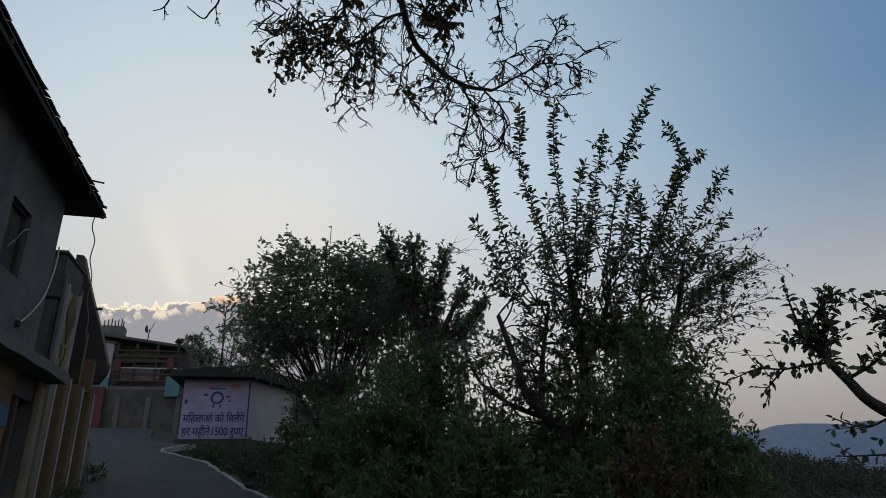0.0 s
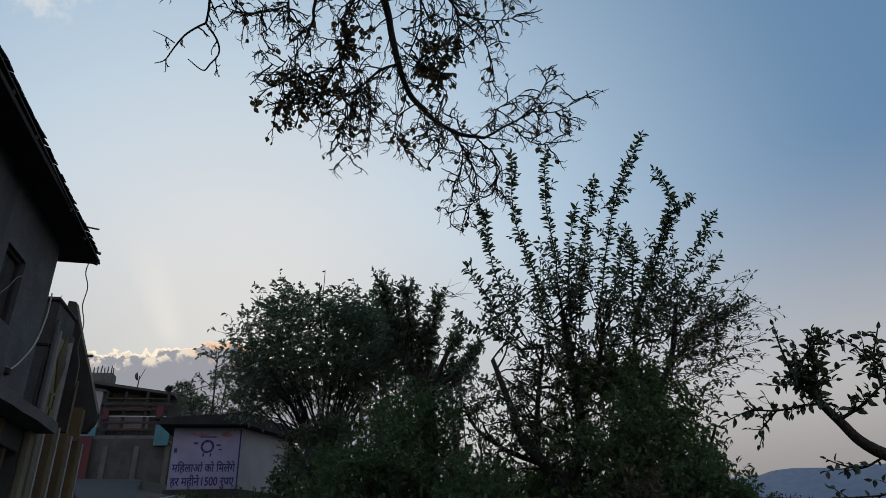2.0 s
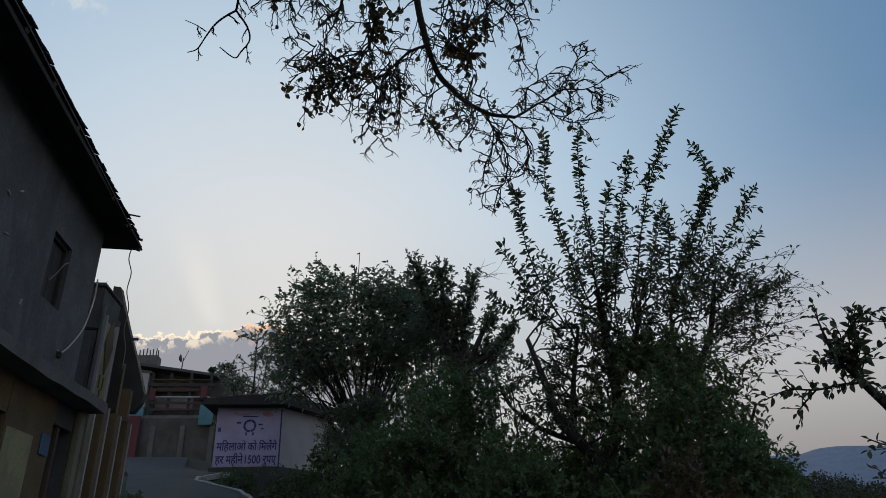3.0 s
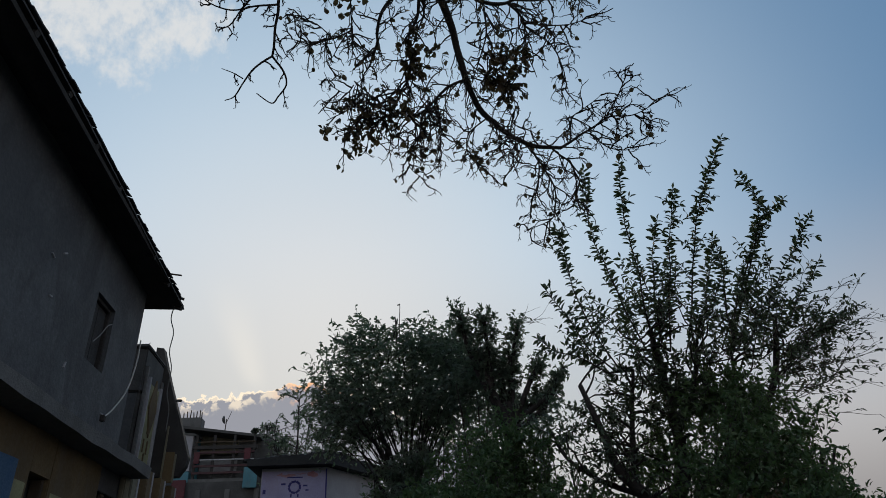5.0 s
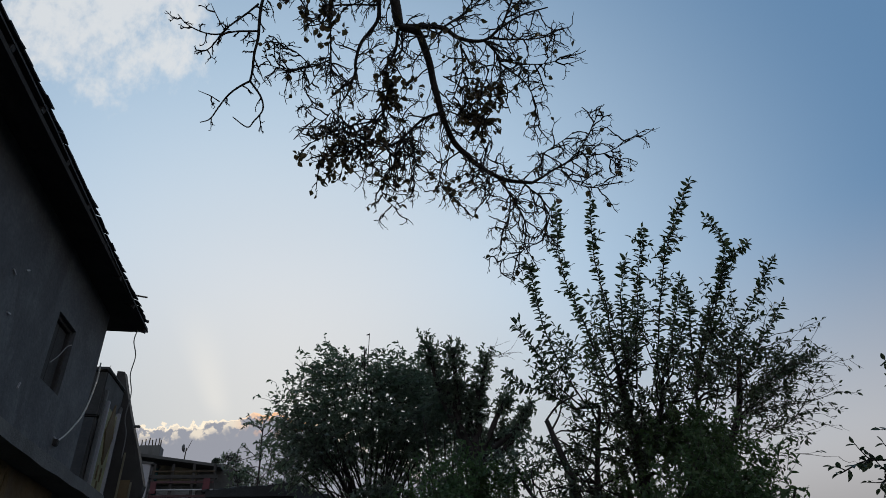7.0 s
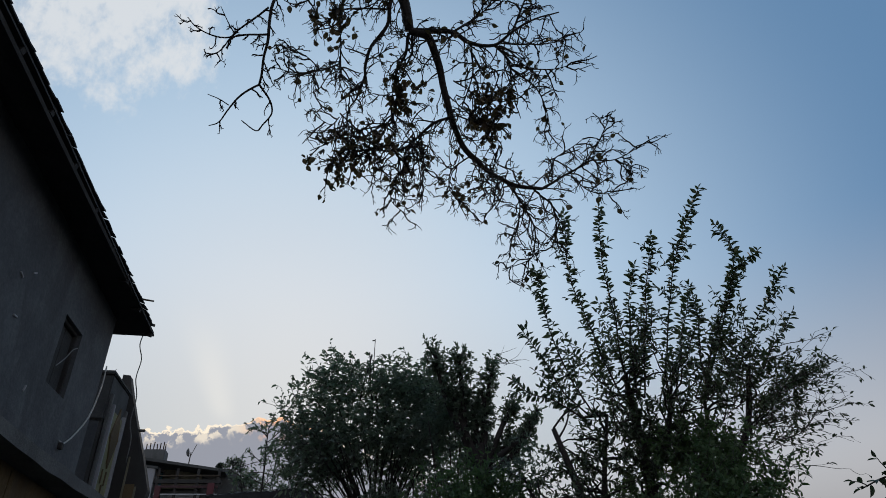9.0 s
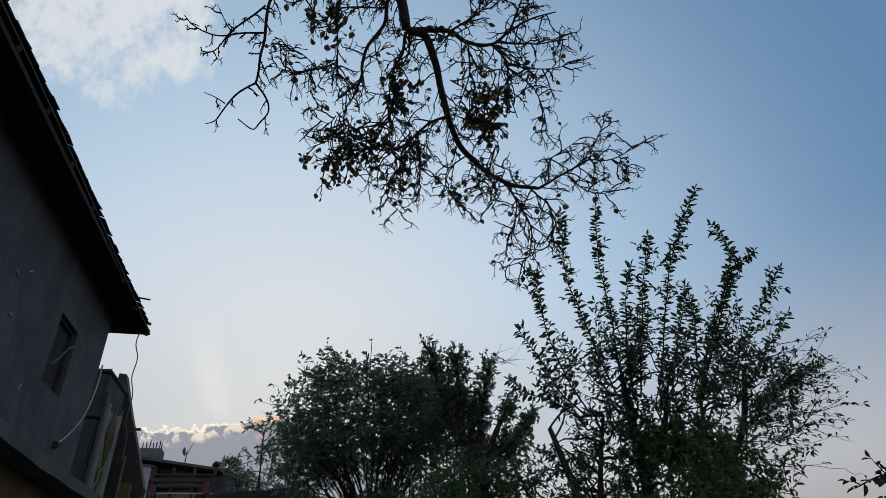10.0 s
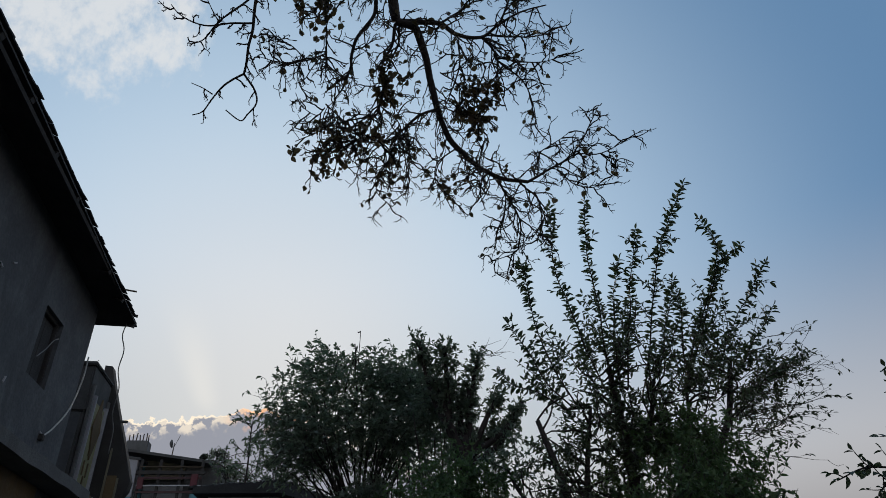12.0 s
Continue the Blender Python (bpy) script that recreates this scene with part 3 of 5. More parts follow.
def build_ornate_house():
    house = thing("house", "narrow yellow-and-grey plastered house with pilasters and lean-to awnings", "house")
    x0 = -4.85
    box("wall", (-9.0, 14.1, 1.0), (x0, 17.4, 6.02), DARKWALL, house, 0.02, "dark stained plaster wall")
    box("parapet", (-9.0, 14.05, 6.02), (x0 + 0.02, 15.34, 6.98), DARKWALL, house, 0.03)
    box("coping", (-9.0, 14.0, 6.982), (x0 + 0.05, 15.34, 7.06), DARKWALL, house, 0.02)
    box("wall", (-8.6, 14.08, 3.2), (x0 - 0.06, 14.098, 6.0), PLASTER, house, 0.0, "grey plastered end wall")
    # ornamental panel between pale strips
    panel = box("panel", (x0 + 0.022, 14.36, 4.40), (x0 + 0.06, 15.12, 6.34), YELLOW, house, 0.01, "yellow panel with a moulded lozenge")
    for y in (14.29, 15.12):
        box("strip", (x0 + 0.022, y, 4.3), (x0 + 0.11, y + 0.07, 6.42), LIME, panel, 0.01)
    for y in (14.12, 15.22):  # shallow grey piers beside the panel
        box("pier", (x0 + 0.022, y, 4.3), (x0 + 0.08, y + 0.10, 6.6), CONCRETE, house, 0.012)
    for y, z in ((14.62, 4.9), (14.86, 4.9), (14.74, 5.3), (14.74, 4.62)):
        box("moulding", (x0 + 0.062, y - 0.02, z), (x0 + 0.085, y + 0.02, z + 0.28), OCHRE, panel, 0.006)
    bm = bmesh.new()
    bmesh.ops.create_circle(bm, cap_ends=True, segments=4, radius=0.42, matrix=Matrix.Translation((x0 + 0.062, 14.80, 5.86)) @ pose(0, 0, 0, 0, 90, 0) @ Matrix.Diagonal((1.5, 0.62, 1, 1)))
    ex = bmesh.ops.extrude_face_region(bm, geom=bm.faces[:])
    bmesh.ops.translate(bm, verts=[g for g in ex["geom"] if isinstance(g, bmesh.types.BMVert)], vec=(0.03, 0, 0))
    part("moulding", bm, OCHRE, panel)
    # the dark roof edge that steps down towards the lane
    bm = bmesh.new()
    shape = [(-5.09, 7.50), (-4.93, 7.48), (-4.76, 6.96), (-4.62, 6.56), (-4.46, 6.14), (-4.27, 5.65), (-4.03, 4.95), (-4.06, 4.76), (-4.20, 4.54), (-5.09, 4.54)]
    front = [bm.verts.new((x, 15.35 + 0.02 * noise.noise(Vector((x * 5, z * 3, 0))), z)) for x, z in shape]
    rear = [bm.verts.new((x, 15.6, z)) for x, z in shape]
    bm.faces.new(front), bm.faces.new(rear[::-1])
    for k in range(len(shape)):
        bm.faces.new((front[k], rear[k], rear[(k + 1) % len(shape)], front[(k + 1) % len(shape)]))
    part("gable_wing", bm, SHUTTER, house, "dark stepped gable wing")
    box("bracket", (-4.56, 15.4, 6.20), (-4.36, 15.46, 6.25), DARKWALL, house, 0.008)
    box("edge_strip", (-4.545, 15.31, 4.40), (-4.505, 15.34, 5.62), CREAM, house, 0.006, "pale painted edge strip")
    box("edge_strip", (-4.30, 15.31, 4.40), (-4.26, 15.34, 5.0), CREAM, house, 0.006, "pale painted edge strip")
    box("panel", (-4.50, 15.315, 4.40), (-4.305, 15.34, 5.05), OCHRE, house, 0.006)
    # lower front with pale-edged pilasters
    box("wall", (x0 + 0.002, 12.9, 0.8), (-4.46, 16.2, 4.38), OCHRE, house, 0.02, "ochre lower wall")
    for y in (12.95, 13.75, 14.6, 15.45):
        pil = box("pilaster", (-4.458, y, 1.0), (-4.30, y + 0.34, 4.37), CREAM if y < 13 else OCHRE, house, 0.015)
        box("edge_strip", (-4.298, y + 0.26, 1.0), (-4.285, y + 0.335, 4.36), LIME, pil, 0.004)
    box("door", (-4.458, 14.98, 2.2), (-4.41, 15.40, 4.2), MAROON, house, 0.01, "maroon door")
    w = Wood()
    w.add([(-4.98, 14.3, 7.0), (-4.90, 14.3, 7.20)], 0.008, 0.006, 5)
    w.made("rod", TIMBER, house)
    return house


# ---- hut with the painted wall ----
def lettering(words, x0, x1, y, z, height, mat, parent):
    """A painted line of words from x0 to x1, each word a part, as thick as its paint."""
    made = []
    for word in words:
        cu = bpy.data.curves.new("lettering", "FONT")
        cu.body, cu.size, cu.extrude, cu.offset = word, 1.0, 0.004, 0.017
        ob = new("lettering", cu)
        bpy.context.view_layer.update()
        me = bpy.data.meshes.new_from_object(ob.evaluated_get(bpy.context.evaluated_depsgraph_get()))
        bpy.data.objects.remove(ob)
        me.materials.append(mat)
        xs = [v.co.x for v in me.vertices]
        made.append((me, min(xs), max(xs)))
    total = sum(b - a for _, a, b in made) + 0.22 * (len(made) - 1)
    k, x = (x1 - x0) / total, x0
    for me, a, b in made:
        ob = new("lettering", me)
        ob.matrix_basis = Matrix.Translation((x - a * k, y, z)) @ pose(0, 0, 0, 90) @ Matrix.Diagonal((k, height, 1, 1))
        ob.parent = parent
        x += (b - a + 0.22) * k


def build_hut():
    hut = thing("hut", "low whitewashed hut with a painted lilac wall sign", "hut")
    plan = [(-3.52, 22.6), (-1.43, 22.6), (0.35, 25.3), (-3.4, 26.6)]
    part("wall", prism(plan, 4.19, 6.1), LIME, hut, "whitewashed wall")
    part("plinth", prism([(-3.6, 22.5), (-1.4, 22.5), (0.5, 25.3), (-3.5, 26.7)], 1.0, 4.188), STONE, hut, "dark rubble plinth")
    roof = part("roof", prism([(-3.95, 22.2), (-1.3, 22.15), (0.75, 25.3), (-3.6, 27.0)], 6.12, [6.3, 6.52, 6.42, 6.4]), DARK_ROOF, hut, "dark weathered flat roof")
    rng = np.random.default_rng(9)
    for i in range(26):
        u = i / 25
        a, b = (Vector((-3.95, 22.2, 6.36)), Vector((-1.3, 22.15, 6.56))) if i < 16 else (Vector((-1.3, 22.15, 6.56)), Vector((0.75, 25.3, 6.45)))
        k = i / 16 if i < 16 else (i - 16) / 10
        p = a.lerp(b, k)
        s = rng.uniform(0.08, 0.18)
        bm = bmesh.new()
        bmesh.ops.create_icosphere(bm, subdivisions=1, radius=s, matrix=Matrix.Translation(p + Vector((0, 0.25, -0.03))) @ Matrix.Diagonal((1.4, 1.2, 0.5, 1)))
        for v in bm.verts:
            v.co += noise.noise_vector(v.co * 5) * 0.05
        part("stone", bm, DARK_ROOF, roof)
    sign = box("sign", (-3.5, 22.588, 4.21), (-1.45, 22.598, 6.0), LILAC, hut, 0.0, "lilac painted panel with blue Hindi lettering")
    box("stripe", (-1.47, 22.58, 4.2), (-1.425, 22.587, 6.05), BLUE_PAINT, sign, 0.0)
    lettering(["म\u093fहलाओं", "को", "\u093fमलेंगे"], -3.44, -1.53, 22.584, 4.72, 0.36, BLUE_PAINT, sign)
    lettering(["हर", "महीने", "1500", "रुपए"], -3.44, -1.53, 22.584, 4.31, 0.36, BLUE_PAINT, sign)
    # faded emblem: strokes round a ring, and a rose smear along the top
    for i in range(7):
        a = 2 * math.pi * i / 7
        bm = bmesh.new()
        bmesh.ops.create_cube(bm, size=1, matrix=Matrix.Translation((-2.45 + 0.17 * math.cos(a), 22.585, 5.5 + 0.17 * math.sin(a))) @ pose(0, 0, 0, 0, -math.degrees(a), 0) @ Matrix.Diagonal((0.07, 0.005, 0.15, 1)))
        part("stroke", bm, BLUE_PAINT, sign)
    for dx, dz, w_, h_ in ((-0.36, 0.10, 0.14, 0.06), (0.34, 0.04, 0.14, 0.05), (0.0, 0.3, 0.5, 0.035), (-0.95, -0.12, 0.09, 0.13), (0.40, -0.10, 0.10, 0.04), (-0.1, -0.26, 0.05, 0.1), (0.12, -0.26, 0.05, 0.1)):
        box("stroke", (-2.45 + dx - w_ / 2, 22.583, 5.5 + dz - h_ / 2), (-2.45 + dx + w_ / 2, 22.587, 5.5 + dz + h_ / 2), BLUE_PAINT, sign, 0.0)
    for dx, dz, w_, h_ in ((-0.3, 0.36, 0.5, 0.10), (0.45, 0.38, 0.36, 0.16), (0.1, 0.42, 0.3, 0.05), (-0.6, 0.40, 0.2, 0.06)):
        bm = bmesh.new()
        bmesh.ops.create_circle(bm, cap_ends=True, segments=14, radius=0.5, matrix=Matrix.Translation((-2.35 + dx, 22.5855 - 0.0004 * w_, 5.5 + dz)) @ pose(0, 0, 0, 90, 0, 0) @ Matrix.Diagonal((w_, h_, 1, 1)))
        for v in bm.verts:
            v.co += Vector((noise.noise(v.co * 9), 0, noise.noise(v.co * 9 + Vector((5, 0, 0))))) * 0.05
        part("smear", bm, ROSE_PAINT, sign)
    return hut


# ---- buildings up the lane ----
def build_far_building():
    b = thing("building", "two-storey village building with a railed balcony and unfinished roof pillars", "building")
    y = 32.0
    box("wall", (-10.5, y + 0.9, 4.8), (-5.2, y + 6, 9.6), DARKWALL, b, 0.02)
    box("wall", (-10.5, y, 4.9), (-8.05, y + 0.88, 9.6), TEAL, b, 0.02, "teal painted end bay")
    box("wall", (-10.5, y - 0.01, 8.9), (-8.06, y + 0.5, 9.61), LIME, b, 0.0)
    part("roof", hexa((-10.9, y - 0.6, 9.9), (-8.0, y - 0.6, 9.55), (-7.9, y + 0.4, 9.6), (-10.9, y + 0.4, 9.95), 0.1), DARKWALL, b, "dark flat roof slab")
    part("roof", hexa((-8.9, y - 0.5, 10.0), (-5.1, y - 0.4, 9.5), (-5.0, y + 6.4, 9.6), (-8.9, y + 6.4, 10.1), 0.12), DARKWALL, b, "dark sheet roof, sagging")
    box("wall", (-8.3, y + 0.75, 8.9), (-6.3, y + 0.9, 9.75), CREAM, b, 0.0)
    box("panel", (-8.0, y + 0.8, 8.05), (-5.6, y + 0.9, 8.65), LIME, b, 0.0)
    box("beam", (-8.7, y - 0.5, 8.86), (-5.2, y - 0.36, 9.02), SHUTTER, b, 0.01)
    box("wall", (-6.2, y + 0.4, 7.56), (-4.6, y + 0.88, 9.5), DARKWALL, b, 0.0, "dark end bay beside the balcony")
    box("wall", (-9.0, y - 0.56, 7.9), (-8.1, y - 0.02, 9.5), LIME, b, 0.01, "whitewashed end bay")
    box("wall", (-9.0, y - 0.58, 6.6), (-8.1, y - 0.02, 7.88), TEAL, b, 0.01, "teal painted end bay")
    box("floor_slab", (-8.6, y - 0.5, 7.35), (-5.3, y + 0.9, 7.55), CONCRETE, b, 0.02)
    for x in (-8.0, -7.2, -6.3, -5.4):
        box("post", (x, y - 0.48, 7.56), (x + 0.12, y - 0.39, 9.5), SHUTTER, b, 0.01)
    for z, m in ((7.75, MAROON), (8.05, MAROON), (8.35, PALE_STEEL), (8.65, MAROON), (9.15, TIMBER)):
        box("rail", (-8.0, y - 0.53, z), (-5.3, y - 0.485, z + (0.10 if m is MAROON else 0.05)), m, b, 0.008)
    box("cloth", (-7.95, y - 0.6, 8.2), (-7.7, y - 0.54, 8.7), RED, b, 0.02)
    box("cloth", (-5.75, y - 0.6, 8.2), (-5.45, y - 0.54, 8.85), RED, b, 0.02)
    box("pillar", (-9.05, y + 0.5, 9.9), (-8.1, y + 1.2, 10.62), CONCRETE, b, 0.02)
    rods = (-9.0, -8.86, -8.7, -8.54, -8.4, -8.27, -8.15)
    for i, x in enumerate(rods):
        w = Wood()
        w.add([(x, y + 0.7 + 0.1 * (i % 2), 10.6), (x + 0.02 * (i % 3 - 1), y + 0.7, 10.92 + 0.05 * (i % 3))], 0.03, 0.026, 5)
        w.made("rebar", TIMBER, b)
    # lower storey wall with pale posts and a red gate
    box("wall", (-8.4, y - 0.9, 4.4), (-4.2, y - 0.6, 7.34), DARKWALL, b, 0.02, "grey boundary wall")
    for x in (-7.6, -6.35, -5.1):
        box("post", (x, y - 0.98, 4.9), (x + 0.22, y - 0.905, 7.0), CONCRETE, b, 0.02)
    box("gate", (-9.2, y - 1.2, 5.0), (-8.0, y - 1.1, 7.4), RED, b, 0.02, "red sheet gate")
    box("board", (-5.6, y - 1.1, 7.0), (-5.0, y - 1.0, 7.9), TEAL, b, 0.02, "teal board")
    dish = thing("satellite_dish", "small dark satellite dish on the roof edge", "dish")
    bm = bmesh.new()
    bmesh.ops.create_uvsphere(bm, u_segments=16, v_segments=10, radius=0.24)
    bmesh.ops.delete(bm, geom=[v for v in bm.verts if v.co.z > -0.1], context="VERTS")
    bmesh.ops.solidify(bm, geom=bm.faces[:], thickness=0.015)
    bmesh.ops.transform(bm, matrix=pose(-6.75, y - 0.2, 10.30, 0, 78, 20), verts=bm.verts)
    part("bowl", bm, CONCRETE, dish)
    w = Wood()
    w.add([(-6.8, y - 0.2, 9.7), (-6.78, y - 0.2, 10.3)], 0.03, 0.025, 6)
    w.made("mast", TIMBER, dish)
    w = Wood()
    w.add([(-6.75, y - 0.25, 10.15), (-6.5, y - 0.6, 10.55)], 0.015, 0.012, 5)
    w.made("arm", TIMBER, dish)


def cable(name, pts, r, mat, label):
    w = Wood()
    w.add(curve(pts, 6), r, r, 6)
    ob = w.made(name, mat, None)
    tagged(ob, label, "cable")


def build_shed():
    shed = thing("shed", "low pale plastered shed below the trees", "shed")
    box("wall", (5.6, 22.8, 0.5), (8.6, 25.5, 3.45), LIME, shed, 0.02)
    part("roof", hexa((5.3, 22.4, 3.5), (8.9, 22.4, 3.4), (8.9, 25.9, 4.1), (5.3, 25.9, 4.2), 0.06), TIN, shed, "rusty sheet roof")
    box("door", (6.3, 22.77, 1.0), (7.0, 22.798, 3.0), TIMBER, shed, 0.008)
    box("window", (7.5, 22.77, 2.2), (8.1, 22.798, 2.9), DARK_GLASS, shed, 0.008)


build_shed()
slate_house = build_slate_house()
ornate_house = build_ornate_house()
build_hut()
build_far_building()
cable("cable", [(-3.9, 12.35, 7.2), (-3.95, 12.42, 6.95), (-3.90, 12.55, 6.7), (-3.98, 12.75, 6.4), (-3.95, 12.95, 6.1), (-4.02, 13.15, 5.7), (-3.98, 13.3, 5.4), (-4.0, 13.4, 5.0)], 0.011, GREY_CABLE, "thin grey slack cable hanging from the slate eave")
cable("cable", [(-4.27, 10.55, 6.02), (-4.25, 10.35, 5.9), (-4.26, 10.2, 5.7), (-4.27, 10.0, 5.5)], 0.009, GREY_CABLE, "thin grey wire looped across the shuttered window")
cable("cable", [(-4.27, 11.95, 6.3), (-4.26, 11.93, 5.9), (-4.25, 11.7, 5.3), (-4.26, 11.3, 4.85), (-4.27, 11.0, 4.62)], 0.014, PALE_CABLE, "pale cable looping across the plaster wall")
banner = thing("banner", "faded blue cloth banner hung on the ochre wall", "banner")
part("cloth", box_bm((-4.285, 8.2, 3.0), (-4.275, 8.78, 3.50), 0.0, 0.012, 5), POSTER, banner)
sheet = thing("plastic_sheet", "blue plastic sheet pinned to the ochre wall", "sheet")
part("sheet", box_bm((-4.290, 11.04, 3.08), (-4.278, 11.40, 3.40), 0.0, 0.014, 4), POSTER, sheet)
w = Wood()
w.add([(-4.30, 11.36, 3.39), (-4.26, 11.36, 3.39)], 0.008, 0.008, 6)
w.made("nail", RUBBER, sheet)


# ---- trees ----
def leafy(w, lv, line, r0, r1, rng, gap, size, start=0.1, flare=1.0, sides=4, broad=0.37):
    """A shoot with leaves that stand off it to all sides, pointing on and out."""
    w.add(line, r0, r1, sides)
    length = sum((b - a).length for a, b in zip(line, line[1:]))
    n = max(int(length * (1 - start) / gap), 1)
    turn = rng.uniform(0, 6.28)
    for i in range(n):
        p, way = along(line, start + (1 - start) * (i + rng.uniform(0, 0.8)) / n)
        turn += 2.4 + rng.normal(0, 0.4)
        ref = way.orthogonal().normalized()
        out = ref * math.cos(turn) + way.cross(ref) * math.sin(turn)
        k = rng.uniform(0.7, 1.2)
        lv.add(p, way * rng.uniform(0.1, 0.9) + out * flare + Vector((0, 0, -0.2)), size * k, size * broad * k)
    lv.add(line[-1], way, size * 0.8, size * broad * 0.7)


def build_shoot_tree():
    """The many-stemmed tree with long upright leafy shoots."""
    tree = thing("tree", "many-stemmed tree with upright leafy shoots against the sky", "tree")
    rng = np.random.default_rng(11)
    trunk, twig, lv = Wood(), Wood(), Leaves()
    trunk.add(curve([(5.0, 11.5, -1.6), (5.0, 11.4, 0.8), (4.9, 11.25, 2.1), (4.75, 11.2, 2.95)]), 0.22, 0.15, 9, 0.25)
    limbs = [
        curve([(4.78, 11.2, 2.8), (4.41, 11.2, 3.24), (4.09, 11.2, 3.6), (3.89, 11.2, 4.31), (3.63, 11.15, 5.06)]),
        curve([(4.75, 11.2, 2.85), (5.2, 11.2, 3.45), (5.27, 11.2, 4.45), (5.16, 11.1, 5.46), (5.1, 11.0, 6.05)]),
        curve([(4.95, 11.25, 2.5), (5.77, 11.2, 3.5), (6.65, 11.1, 4.26), (7.25, 11.0, 5.07), (7.5, 10.8, 6.18)]),
        curve([(5.25, 11.2, 4.2), (5.7, 11.1, 4.9), (5.9, 10.9, 5.8)]),
        curve([(4.35, 11.2, 3.35), (4.5, 11.3, 4.3), (4.65, 11.1, 5.3)]),
        curve([(6.0, 11.2, 3.7), (6.4, 11.0, 4.6), (6.5, 10.9, 5.6)]),
        curve([(4.41, 11.25, 3.2), (3.9, 11.6, 3.5), (3.4, 11.8, 3.95), (3.2, 11.8, 4.4)]),
    ]
    for line, r in zip(limbs, (0.125, 0.14, 0.12, 0.085, 0.075, 0.08, 0.055)):
        trunk.add(line, r, r * 0.35, 7, 0.25)
    stub = curve([(6.55, 10.2, 2.9), (6.80, 10.03, 3.14), (6.95, 9.91, 3.27), (7.05, 9.78, 3.57)], 4)
    trunk.add(stub, 0.05, 0.022, 6, 0.3)
    trunk.add([(6.84, 10.0, 3.16), (6.87, 9.93, 3.38), (6.88, 9.89, 3.63)], 0.026, 0.014, 5)
    knots = [p for line in limbs for p in line[4:]]
    west = [  # long shoots, foot to tip
        [(4.9, 10.9, 5.57), (4.32, 10.39, 6.53), (3.87, 9.89, 7.5), (3.73, 9.39, 8.5)],
        [(5.01, 10.85, 5.66), (4.75, 10.3, 6.73), (4.49, 9.8, 7.73), (4.41, 9.35, 8.65)],
        [(4.38, 11.04, 5.29), (3.72, 10.58, 6.15), (3.37, 10.12, 7.02), (3.19, 9.85, 7.53)],
        [(4.27, 11.04, 5.29), (3.73, 10.81, 5.71), (3.35, 10.56, 6.18), (2.99, 10.34, 6.57)],
        [(5.34, 10.9, 5.58), (5.32, 10.44, 6.48), (5.38, 9.98, 7.41), (5.45, 9.58, 8.25)],
        [(5.17, 10.85, 5.66), (5.08, 10.53, 6.29), (5.01, 10.16, 7.02), (5.13, 9.82, 7.72)],
        [(4.17, 11.06, 5.24), (3.58, 10.9, 5.53), (3.17, 10.85, 5.6), (2.85, 10.75, 5.78)],
    ]
    east = [
        [(5.69, 10.85, 5.68), (5.79, 10.39, 6.6), (5.9, 9.89, 7.63), (6.12, 9.5, 8.4), (6.45, 9.2, 9.15)],
        [(5.94, 10.9, 5.6), (6.03, 10.53, 6.33), (6.13, 10.26, 6.89), (6.2, 9.98, 7.46)],
        [(6.33, 10.9, 5.61), (6.69, 10.49, 6.45), (6.96, 10.07, 7.31), (7.19, 9.75, 8.01), (6.75, 9.48, 8.55)],
        [(6.55, 10.85, 5.71), (6.91, 10.26, 6.93), (7.18, 9.89, 7.71), (7.67, 9.71, 8.14)],
        [(6.8, 10.9, 5.62), (7.27, 10.53, 6.38), (7.76, 10.16, 7.17), (8.2, 9.84, 7.88)],
        [(7.23, 10.95, 5.54), (7.83, 10.58, 6.31), (8.35, 10.2, 7.12)],
        [(7.35, 11.04, 5.36), (8.17, 10.81, 5.85), (9.17, 10.58, 6.36)],
        [(6.44, 10.62, 6.16), (6.39, 10.3, 6.81), (6.28, 10.07, 7.28)],
    ]
    for pts in west + east:
        foot = Vector(pts[0])
        root = min(knots, key=lambda q: (q - foot).length)
        trunk.add(curve([root, root.lerp(foot, 0.5) + Vector(rng.normal(0, 0.06, 3)), foot], 4), 0.034, 0.02, 5, 0.2)
        line = curve(pts, 6)
        line = [p + noise.noise_vector(p * 1.9) * 0.07 * math.sin(math.pi * k / (len(line) - 1)) for k, p in enumerate(line)]
        leafy(twig, lv, line, 0.017, 0.005, rng, 0.025, 0.15, 0.1, 1.2, 4, 0.44)
        length = sum((b - a).length for a, b in zip(line, line[1:]))
        for _ in range(int(length * 4.5)):  # short side shoots, longer towards the foot
            f = rng.uniform(0.0, 0.9)
            p, w2 = along(line, f)
            d = (w2 + rand_way(rng) * 0.85).normalized()
            leafy(twig, lv, wander(p, d, rng.uniform(0.2, 0.46) * (1.5 - f), rng, 4, 0.15, -0.06), 0.008, 0.003, rng, 0.046, 0.14, 0.15, 1.0, 4, 0.42)
    heart = Vector((5.5, 11.1, 4.0))
    for i in range(50):  # lesser shoots fan out all over the crown
        d = rand_way(rng) * rng.uniform(0.2, 1.0) ** 0.45
        a = Vector((5.85 + d.x * 2.2, 10.8 + d.y * 0.8, 5.55 + d.z * 0.95))
        root = min(knots, key=lambda q: (q - a).length + rng.uniform(0, 0.3))
        trunk.add(curve([root, root.lerp(a, 0.5) + Vector(rng.normal(0, 0.07, 3)), a], 3), 0.02, 0.012, 5, 0.15)
        d = (a - heart).normalized() + Vector((rng.normal(0, 0.35), rng.normal(0, 0.35), rng.uniform(0.1, 0.6)))
        line = wander(a, d, rng.uniform(0.5, 1.2), rng, 7, 0.15, -0.04)
        leafy(twig, lv, line, 0.012, 0.004, rng, 0.048, 0.13, 0.1)
